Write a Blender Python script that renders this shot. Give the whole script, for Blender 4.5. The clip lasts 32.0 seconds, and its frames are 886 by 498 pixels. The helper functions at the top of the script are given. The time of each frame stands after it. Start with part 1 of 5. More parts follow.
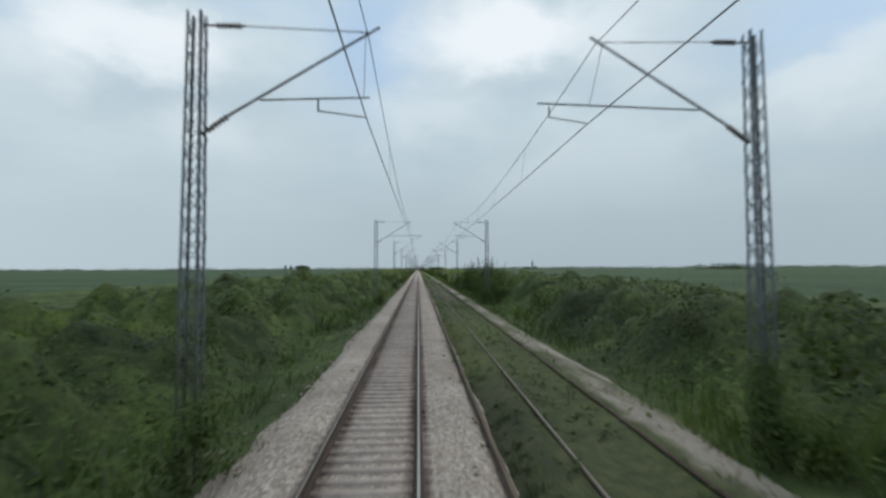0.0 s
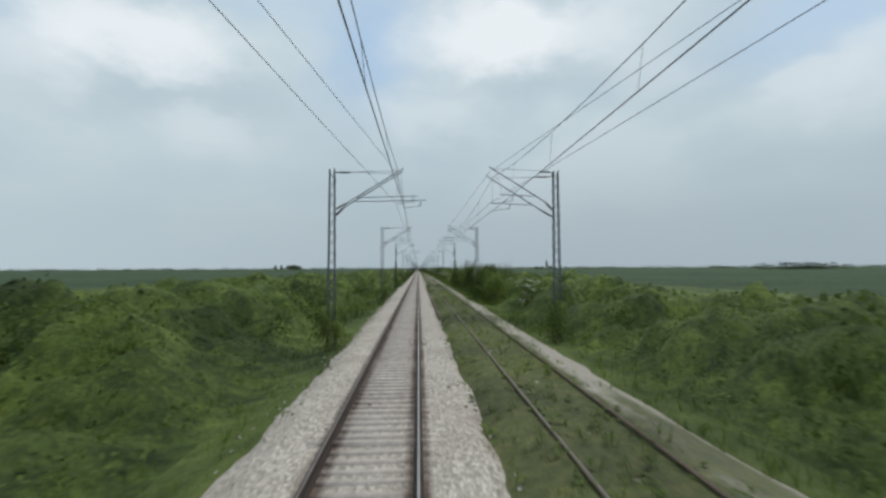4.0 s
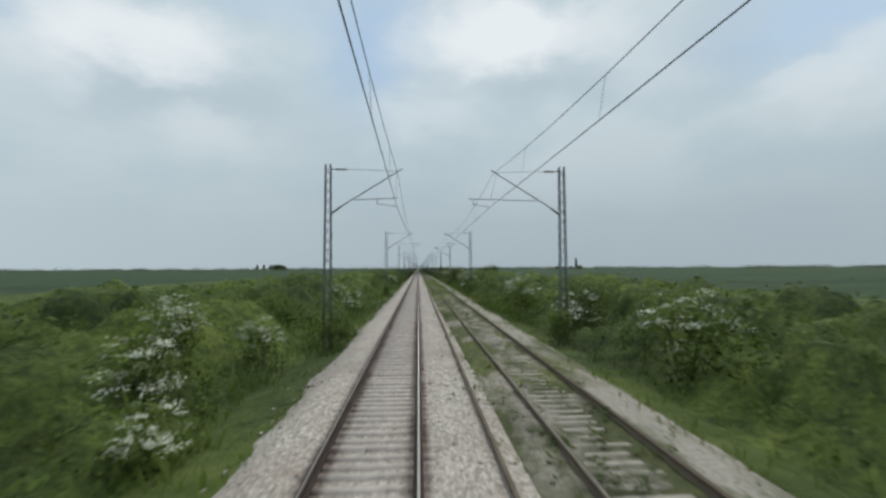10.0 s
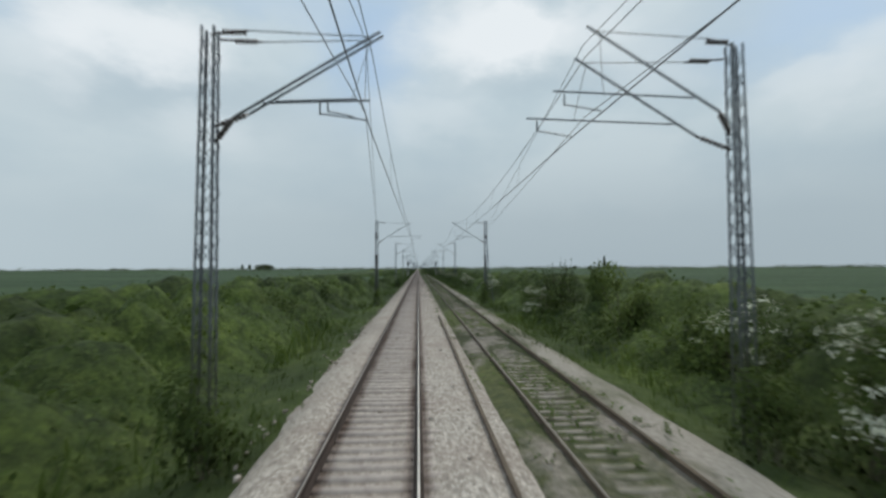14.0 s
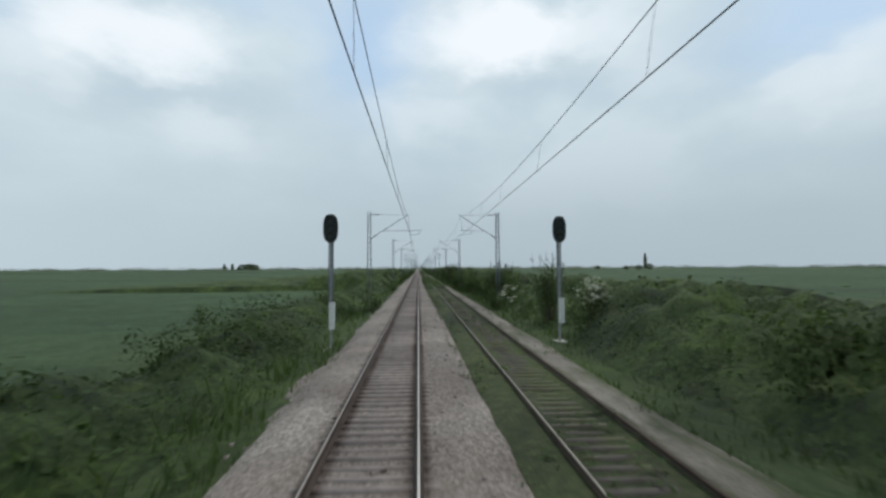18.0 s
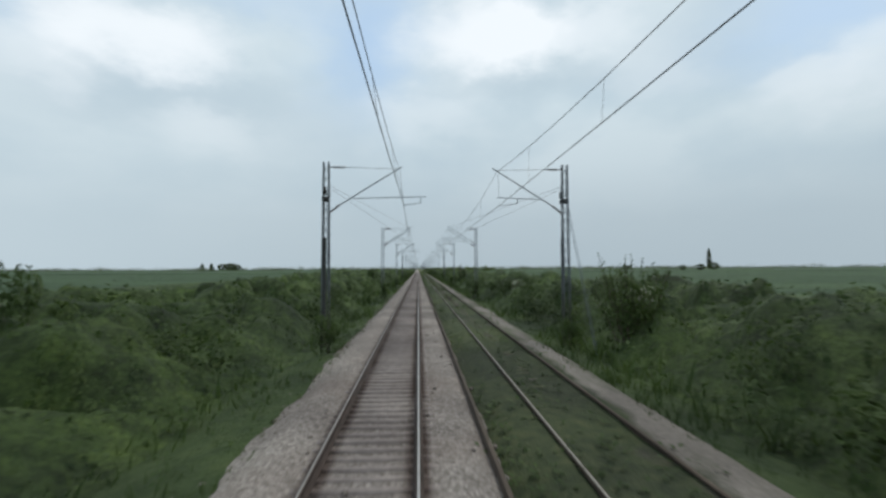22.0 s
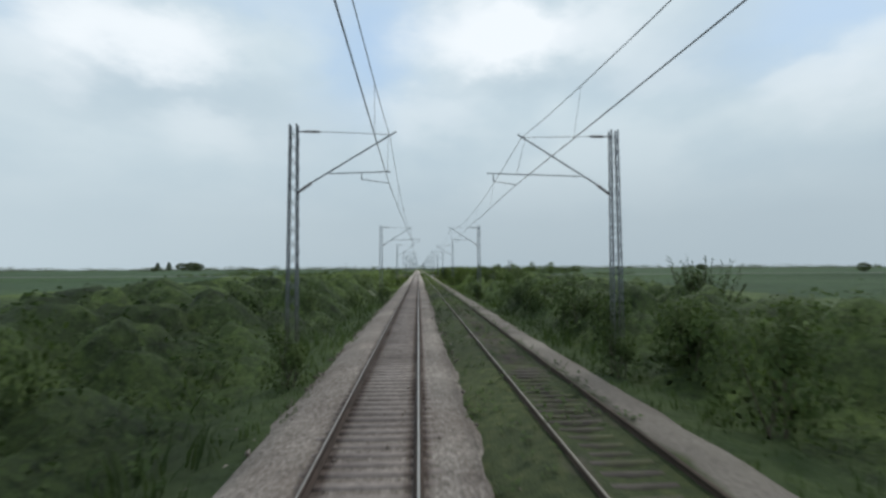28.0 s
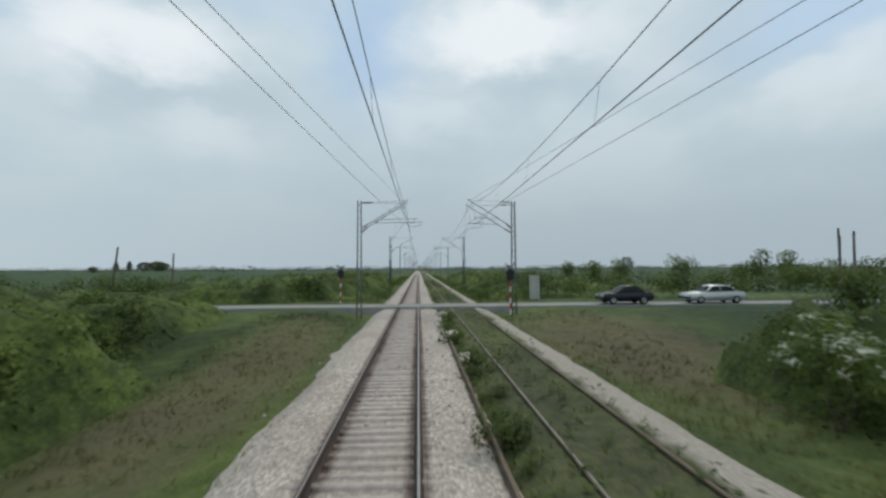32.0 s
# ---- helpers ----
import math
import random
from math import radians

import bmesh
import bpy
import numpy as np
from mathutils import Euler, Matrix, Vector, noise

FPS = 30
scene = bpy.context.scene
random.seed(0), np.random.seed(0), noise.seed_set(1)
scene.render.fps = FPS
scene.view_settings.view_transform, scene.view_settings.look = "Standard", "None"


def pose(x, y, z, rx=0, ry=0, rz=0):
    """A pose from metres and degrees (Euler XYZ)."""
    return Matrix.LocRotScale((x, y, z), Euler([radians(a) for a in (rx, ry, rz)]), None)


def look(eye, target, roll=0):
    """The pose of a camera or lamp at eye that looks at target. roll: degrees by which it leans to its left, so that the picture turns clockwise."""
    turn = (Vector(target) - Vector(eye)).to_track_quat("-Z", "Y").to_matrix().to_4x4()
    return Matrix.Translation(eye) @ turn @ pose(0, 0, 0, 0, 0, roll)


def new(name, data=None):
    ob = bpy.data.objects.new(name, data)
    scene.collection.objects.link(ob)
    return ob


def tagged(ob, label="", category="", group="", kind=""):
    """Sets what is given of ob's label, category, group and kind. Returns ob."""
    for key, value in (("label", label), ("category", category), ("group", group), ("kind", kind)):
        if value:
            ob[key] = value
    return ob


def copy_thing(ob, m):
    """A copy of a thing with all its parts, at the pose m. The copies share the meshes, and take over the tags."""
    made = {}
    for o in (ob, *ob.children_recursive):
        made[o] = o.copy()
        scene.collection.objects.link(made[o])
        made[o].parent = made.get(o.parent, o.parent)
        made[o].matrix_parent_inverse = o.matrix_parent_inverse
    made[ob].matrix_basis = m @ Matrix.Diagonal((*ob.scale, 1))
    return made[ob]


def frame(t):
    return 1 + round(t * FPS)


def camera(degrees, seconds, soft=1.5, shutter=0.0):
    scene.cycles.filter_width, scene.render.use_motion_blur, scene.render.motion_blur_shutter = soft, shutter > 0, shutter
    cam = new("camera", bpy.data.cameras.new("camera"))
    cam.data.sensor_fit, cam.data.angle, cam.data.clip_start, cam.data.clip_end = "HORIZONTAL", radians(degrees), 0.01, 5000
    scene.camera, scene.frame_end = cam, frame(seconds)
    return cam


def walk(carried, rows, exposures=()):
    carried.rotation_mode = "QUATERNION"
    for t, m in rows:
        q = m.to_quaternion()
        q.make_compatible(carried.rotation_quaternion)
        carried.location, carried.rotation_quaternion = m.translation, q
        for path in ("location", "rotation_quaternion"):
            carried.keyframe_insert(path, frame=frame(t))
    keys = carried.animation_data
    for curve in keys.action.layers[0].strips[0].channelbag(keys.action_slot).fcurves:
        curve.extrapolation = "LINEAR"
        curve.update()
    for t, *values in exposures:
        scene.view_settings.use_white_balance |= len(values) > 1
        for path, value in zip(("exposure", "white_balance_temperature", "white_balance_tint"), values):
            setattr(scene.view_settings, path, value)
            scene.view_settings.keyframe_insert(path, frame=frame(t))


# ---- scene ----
# The world runs along +y: the used track lies on x = 0, rail tops on z = 0.
SPEED, EYE_X, EYE_Z = 38.0, 0.75, 2.8
cam = camera(90.0, 32.0, soft=2.7, shutter=0.08)
walk(cam, [(t, pose(EYE_X, SPEED * t, EYE_Z, 92.48, 0.27, -3.2)) for t in np.arange(0.0, 32.01, 0.5)],
     exposures=[(0.0, -0.02, 6350, 7.5), (2.5, -0.02, 6350, 7.5), (5.0, -0.12, 6450, 7.5), (13.5, -0.12, 6450, 7.5), (16.5, 0.05, 6380, 8),
                (29.0, 0.06, 6380, 8), (30.4, 0.04, 6400, 8), (31.2, 0.02, 6420, 8), (32.0, -0.06, 6430, 7.5)])


# ---- world and light ----
def build_world():
    world = bpy.data.worlds.new("world")
    scene.world = world
    world.use_nodes = True
    nt = world.node_tree
    nt.nodes.clear()
    N, L = nt.nodes.new, nt.links.new
    out, bg = N("ShaderNodeOutputWorld"), N("ShaderNodeBackground")
    sky = N("ShaderNodeTexSky")
    sky.sky_type, sky.sun_disc = "NISHITA", False
    sky.sun_elevation, sky.sun_rotation = radians(56), radians(36)
    sky.dust_density, sky.air_density = 2.0, 1.0
    coord = N("ShaderNodeTexCoord")
    sep = N("ShaderNodeSeparateXYZ")
    L(coord.outputs["Generated"], sep.inputs[0])

    def math_node(op, a, b=None, clamp=False):
        n = N("ShaderNodeMath")
        n.operation, n.use_clamp = op, clamp
        for i, v in enumerate((a, b)):
            if v is None:
                continue
            if isinstance(v, (int, float)):
                n.inputs[i].default_value = v
            else:
                L(v, n.inputs[i])
        return n.outputs[0]

    comb = N("ShaderNodeVectorMath")
    comb.operation = "MULTIPLY"
    L(coord.outputs["Generated"], comb.inputs[0])
    comb.inputs[1].default_value = (1.0, 1.0, 1.9)

    def noise_node(scale, detail, shift, rough=0.55):
        m = N("ShaderNodeMapping")
        m.inputs["Location"].default_value = shift
        n = N("ShaderNodeTexNoise")
        n.inputs["Scale"].default_value, n.inputs["Detail"].default_value = scale, detail
        n.inputs["Roughness"].default_value = rough
        L(comb.outputs[0], m.inputs[0])
        L(m.outputs[0], n.inputs["Vector"])
        return n.outputs["Fac"]

    def ramp(fac, *stops):
        r = N("ShaderNodeValToRGB")
        e = r.color_ramp.elements
        e[0].position, e[0].color = stops[0][0], (*stops[0][1], 1)
        e[1].position, e[1].color = stops[-1][0], (*stops[-1][1], 1)
        for p, c in stops[1:-1]:
            e.new(p).color = (*c, 1)
        L(fac, r.inputs[0])
        return r.outputs[0]

    def mix(fac, a, b):
        n = N("ShaderNodeMix")
        n.data_type = "RGBA"
        for v, s in ((fac, n.inputs[0]), (a, n.inputs[6]), (b, n.inputs[7])):
            if isinstance(v, (int, float)):
                s.default_value = v
            elif isinstance(v, tuple):
                s.default_value = (*v, 1)
            else:
                L(v, s)
        return n.outputs[2]

    def scaled(col, k):
        n = N("ShaderNodeVectorMath")
        n.operation = "SCALE"
        L(col, n.inputs[0])
        n.inputs["Scale"].default_value = k
        return n.outputs[0]

    def lobe(azimuth, height, tight):
        """1 in the middle of a wide soft patch of sky, falling off around it (azimuth from +y towards +x)."""
        a, h = radians(azimuth), radians(height)
        d = N("ShaderNodeVectorMath")
        d.operation = "DOT_PRODUCT"
        L(coord.outputs["Generated"], d.inputs[0])
        d.inputs[1].default_value = (math.sin(a) * math.cos(h), math.cos(a) * math.cos(h), math.sin(h))
        return math_node("POWER", math_node("MAXIMUM", d.outputs["Value"], 0.0), tight)

    deg = 180.0 / math.pi
    billow = math_node("SUBTRACT", noise_node(7.0, 5.0, (0.3, 7.2, 4.0), 0.55), 0.5)
    drift = math_node("SUBTRACT", noise_node(5.0, 5.0, (6.1, 1.4, 2.7), 0.55), 0.5)
    azim = math_node("ADD", math_node("MULTIPLY", math_node("ARCTAN2", sep.outputs[0], sep.outputs[1]), deg), math_node("MULTIPLY", drift, 13.0))
    elev = math_node("ADD", math_node("MULTIPLY", math_node("ARCSINE", sep.outputs[2]), deg), math_node("MULTIPLY", billow, 9.0))

    def field(spots, hard):
        """Soft oval patches of sky: azimuth from +y towards +x, height, half width, half depth, weight."""
        total = 0.0
        for a, h, ra, rh, w in spots:
            dx = math_node("DIVIDE", math_node("SUBTRACT", azim, a), ra)
            dy = math_node("DIVIDE", math_node("SUBTRACT", elev, h), rh)
            q = math_node("ADD", math_node("MULTIPLY", dx, dx), math_node("MULTIPLY", dy, dy))
            bell = math_node("EXPONENT", math_node("MULTIPLY", math_node("POWER", q, hard), -0.7))
            total = math_node("ADD", total, math_node("MULTIPLY", bell, w))
        return math_node("MINIMUM", total, 1.0)

    # A veil of thin cloud all over, thicker and thinner in broad patches.
    veil = math_node("ADD", math_node("MULTIPLY", noise_node(2.6, 4.0, (3.1, 0.4, 1.7), 0.45), 0.6), math_node("MULTIPLY", noise_node(6.0, 6.0, (5.5, 2.2, 0.0), 0.5), 0.4))
    high = ramp(veil, (0.36, (0.500, 0.610, 0.690)), (0.48, (0.565, 0.668, 0.732)), (0.60, (0.650, 0.740, 0.790)))
    blue = mix(0.80, scaled(sky.outputs[0], 0.10), (0.500, 0.665, 0.860))
    high = mix(field([(-5.8, 29.0, 5.6, 6.6, 0.95), (44.3, 23.7, 7.0, 3.6, 0.9), (-19.0, 30.0, 6.5, 2.4, 0.5), (-7.3, 21.3, 4.6, 4.2, 0.4), (-44.0, 24.0, 3.0, 3.0, 0.4), (-70.0, 40.0, 12.0, 8.0, 0.8), (60.0, 45.0, 14.0, 8.0, 0.8)], 1.0), high, blue)
    # Grey undersides, then the sunlit heads of the heaped clouds.
    high = mix(field([(-26.7, 19.6, 11.0, 2.2, 0.6), (15.5, 22.4, 12.0, 2.2, 0.6), (-37.9, 16.4, 5.5, 2.2, 0.4), (34.0, 24.8, 6.0, 2.7, 0.35), (-12.8, 15.6, 8.5, 5.3, 0.35)], 1.0), high, (0.470, 0.570, 0.645))
    high = mix(field([(-32.0, 24.0, 8.6, 3.4, 0.95), (-40.0, 20.0, 4.2, 3.4, 0.45), (8.0, 28.6, 8.4, 4.6, 1.0), (19.0, 28.0, 9.0, 3.2, 0.6), (42.8, 17.8, 4.2, 2.2, 0.4), (-24.9, 15.7, 6.3, 2.6, 0.35), (1.5, 19.4, 7.0, 2.4, 0.28), (48.5, 18.9, 3.0, 2.6, 0.3), (28.8, 23.1, 6.1, 3.0, 0.25), (-62.0, 30.0, 10.0, 6.0, 0.8), (68.0, 30.0, 12.0, 6.0, 0.7)], 1.7), high, (0.875, 0.915, 0.955))
    # Thick grey air low over the plain hides the clouds there.
    low = ramp(sep.outputs[2], (0.0, (1, 1, 1)), (0.10, (0.85, 0.85, 0.85)), (0.22, (0.36, 0.36, 0.36)), (0.36, (0, 0, 0)))
    # It is brighter where the cloud is thinner.
    haze = mix(lobe(-60.0, 10.0, 3.0), (0.415, 0.490, 0.540), (0.520, 0.608, 0.662))
    L(mix(low, high, haze), bg.inputs[0])
    bg.inputs[1].default_value = 1.0
    L(bg.outputs[0], out.inputs[0])


build_world()
sun_data = bpy.data.lights.new("sun", "SUN")
sun_data.energy, sun_data.angle, sun_data.color = 1.35, radians(12), (1.0, 0.94, 0.82)
sun = new("sun", sun_data)
sun.matrix_world = look((40, 55, 100), (0, 0, 0))


# ---- materials ----
def material(name, build, rough=0.9, metal=0.0):
    m = bpy.data.materials.new(name)
    m.use_nodes = True
    nt = m.node_tree
    bsdf = nt.nodes["Principled BSDF"]
    bsdf.inputs["Roughness"].default_value = rough
    bsdf.inputs["Metallic"].default_value = metal
    bsdf.inputs["Specular IOR Level"].default_value = 0.3
    build(Kit(nt, bsdf))
    return m


class Kit:
    """Short names for the nodes of one material."""

    def __init__(self, nt, bsdf):
        self.nt, self.bsdf = nt, bsdf
        self.N, self.L = nt.nodes.new, nt.links.new
        self.pos = self.N("ShaderNodeNewGeometry").outputs["Position"]

    def noise(self, scale, detail=4.0, rough=0.6, stretch=(1, 1, 1), shift=(0, 0, 0)):
        m = self.N("ShaderNodeMapping")
        m.inputs["Scale"].default_value, m.inputs["Location"].default_value = stretch, shift
        n = self.N("ShaderNodeTexNoise")
        n.inputs["Scale"].default_value, n.inputs["Detail"].default_value, n.inputs["Roughness"].default_value = scale, detail, rough
        self.L(self.pos, m.inputs[0])
        self.L(m.outputs[0], n.inputs["Vector"])
        return n.outputs["Fac"]

    def voronoi(self, scale, feature="F1", out="Distance"):
        n = self.N("ShaderNodeTexVoronoi")
        n.feature = feature
        n.inputs["Scale"].default_value = scale
        self.L(self.pos, n.inputs["Vector"])
        return n.outputs[out]

    def ramp(self, fac, *stops):
        r = self.N("ShaderNodeValToRGB")
        e = r.color_ramp.elements
        e[0].position, e[0].color = stops[0][0], (*stops[0][1], 1)
        e[1].position, e[1].color = stops[-1][0], (*stops[-1][1], 1)
        for p, c in stops[1:-1]:
            e.new(p).color = (*c, 1)
        self.L(fac, r.inputs[0])
        return r.outputs[0]

    def mix(self, fac, a, b, blend="MIX"):
        n = self.N("ShaderNodeMix")
        n.data_type, n.blend_type = "RGBA", blend
        for v, s in ((fac, n.inputs[0]), (a, n.inputs[6]), (b, n.inputs[7])):
            if isinstance(v, (int, float)):
                s.default_value = v
            elif isinstance(v, tuple):
                s.default_value = (*v, 1)
            else:
                self.L(v, s)
        return n.outputs[2]

    def colour(self, c):
        if isinstance(c, tuple):
            self.bsdf.inputs["Base Color"].default_value = (*c, 1)
        else:
            self.L(c, self.bsdf.inputs["Base Color"])

    def bump(self, height, strength=0.5, distance=0.02):
        b = self.N("ShaderNodeBump")
        b.inputs["Strength"].default_value, b.inputs["Distance"].default_value = strength, distance
        self.L(height, b.inputs["Height"])
        self.L(b.outputs[0], self.bsdf.inputs["Normal"])

    def stain(self, c, centre, size, colour, share=0.8):
        """A dirty patch with a ragged rim round a place on the plan."""
        m = self.N("ShaderNodeMapping")
        m.vector_type = "TEXTURE"
        m.inputs["Location"].default_value, m.inputs["Scale"].default_value = (*centre, 0), (*size, 1000.0)
        self.L(self.pos, m.inputs[0])
        d = self.N("ShaderNodeVectorMath")
        d.operation = "LENGTH"
        self.L(m.outputs[0], d.inputs[0])
        n = self.N("ShaderNodeMath")
        n.operation = "MULTIPLY_ADD"
        self.L(self.noise(0.8, 5.0), n.inputs[0])
        n.inputs[1].default_value = 1.1
        self.L(d.outputs["Value"], n.inputs[2])
        return self.mix(self.map(n.outputs[0], 1.0, 1.5, share, 0.0), c, colour)

    def map(self, v, a, b, x, y):
        r = self.N("ShaderNodeMapRange")
        self.L(v, r.inputs[0])
        for key, val in (("From Min", a), ("From Max", b), ("To Min", x), ("To Max", y)):
            r.inputs[key].default_value = val
        return r.outputs[0]

    def growth(self, c):
        """Patches of paler and darker plants; duller and brighter light by stretch painted in."""
        sep = self.N("ShaderNodeSeparateXYZ")
        self.L(self.pos, sep.inputs[0])
        share = self.N("ShaderNodeMath")
        share.operation, share.inputs[1].default_value = "DIVIDE", 1400.0
        self.L(sep.outputs[1], share.inputs[0])
        # kind: 0 is warm bright light in the colour, 1 dull light.
        kind = self.ramp(share.outputs[0], *[(y / 1400.0, (g, g, g)) for y, g in ((0, 0.85), (100, 0.75), (165, 0.0), (495, 0.0), (545, 0.45), (620, 1.0), (1105, 1.0), (1150, 0.36), (1175, 0.22), (1215, 0.36), (1400, 0.35))])
        c = self.mix(1.0, self.mix(kind, (1.29, 1.20, 0.87), (0.60, 0.63, 0.58)), c, "MULTIPLY")
        patch = self.ramp(self.noise(0.17, 4.0, 0.55, stretch=(1, 0.8, 0.6), shift=(5, 2, 0)), (0.35, (0.50, 0.53, 0.55)), (0.5, (0.98, 0.98, 0.98)), (0.65, (1.32, 1.29, 1.16)))
        return self.mix(1.0, patch, c, "MULTIPLY")

    def dim_stretches(self, c):
        """Duller light on some stretches, painted into stone, concrete and rust colour."""
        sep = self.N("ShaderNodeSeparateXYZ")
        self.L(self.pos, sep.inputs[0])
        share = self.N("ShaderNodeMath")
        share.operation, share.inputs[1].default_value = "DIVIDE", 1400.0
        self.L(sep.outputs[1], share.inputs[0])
        coverage = self.ramp(share.outputs[0], *[(y / 1400.0, (g, g, g)) for y, g in ((0, 0.7), (90, 0.6), (160, 0.0), (520, 0.0), (560, 0.3), (620, 0.95), (1130, 0.95), (1185, 0.15), (1400, 0.15))])
        coverage = self.mix(1.0, coverage, self.ramp(self.noise(0.25, 5.0, shift=(1, 8, 0)), (0.3, (0.6, 0.6, 0.6)), (0.6, (1, 1, 1))), "MULTIPLY")
        return self.mix(1.0, self.mix(coverage, (1, 1, 1), (0.315, 0.30, 0.31)), c, "MULTIPLY")

    def dusty(self, c):
        """Brown brake dust and oil, thickest along both rails of the used track."""
        sep = self.N("ShaderNodeSeparateXYZ")
        self.L(self.pos, sep.inputs[0])
        wide = self.N("ShaderNodeMath")
        wide.operation = "ABSOLUTE"
        self.L(sep.outputs[0], wide.inputs[0])
        dust = self.ramp(wide.outputs[0], (0.0, (0.22, 0.22, 0.22)), (0.50, (0.28, 0.28, 0.28)), (0.62, (1, 1, 1)), (0.87, (1, 1, 1)), (0.95, (0.34, 0.34, 0.34)), (1.30, (0.16, 0.16, 0.16)), (1.6, (0.0, 0.0, 0.0)))
        dust = self.mix(1.0, dust, self.ramp(self.noise(0.6, 5.0, shift=(2, 5, 0)), (0.3, (0.5, 0.5, 0.5)), (0.6, (1, 1, 1))), "MULTIPLY")
        return self.mix(1.0, self.mix(dust, (1, 1, 1), (0.25, 0.200, 0.182)), c, "MULTIPLY")

    def object_random(self):
        return self.N("ShaderNodeObjectInfo").outputs["Random"]

    def island_random(self):
        return self.N("ShaderNodeNewGeometry").outputs["Random Per Island"]


def plain(name, c, rough=0.7, metal=0.0, spread=0.25, scale=6.0):
    def build(k):
        dark, light = tuple(v * (1 - spread) for v in c), tuple(min(1.0, v * (1 + spread)) for v in c)
        n = k.noise(scale, 5.0)
        k.colour(k.ramp(n, (0.3, dark), (0.7, light)))
        k.bump(k.noise(scale * 8, 3.0), 0.25, 0.005)
    return material(name, build, rough, metal)


def _ballast(k):
    cell = k.voronoi(17.0, out="Color")
    grey = k.N("ShaderNodeSeparateColor")
    k.L(cell, grey.inputs[0])
    stones = k.ramp(grey.outputs[0], (0.0, (0.42, 0.372, 0.332)), (0.5, (0.65, 0.582, 0.522)), (1.0, (0.88, 0.800, 0.730)))
    edge = k.ramp(k.voronoi(17.0), (0.25, (1, 1, 1)), (0.75, (0.50, 0.48, 0.45)))
    c = k.mix(0.8, stones, edge, "MULTIPLY")
    c = k.mix(k.ramp(k.noise(0.35, 4.0, shift=(7, 0, 0)), (0.45, (0, 0, 0)), (0.72, (0.6, 0.6, 0.6))), c, (0.35, 0.275, 0.235))
    c = k.mix(k.ramp(k.noise(0.08, 4.0), (0.55, (0, 0, 0)), (0.75, (0.5, 0.5, 0.5))), c, (0.17, 0.15, 0.14))
    c = k.dusty(c)
    c = k.dim_stretches(c)
    k.colour(k.stain(c, (0.25, 522.0), (1.3, 13.0), (0.085, 0.075, 0.07)))
    k.bump(k.voronoi(17.0), 0.8, 0.025)


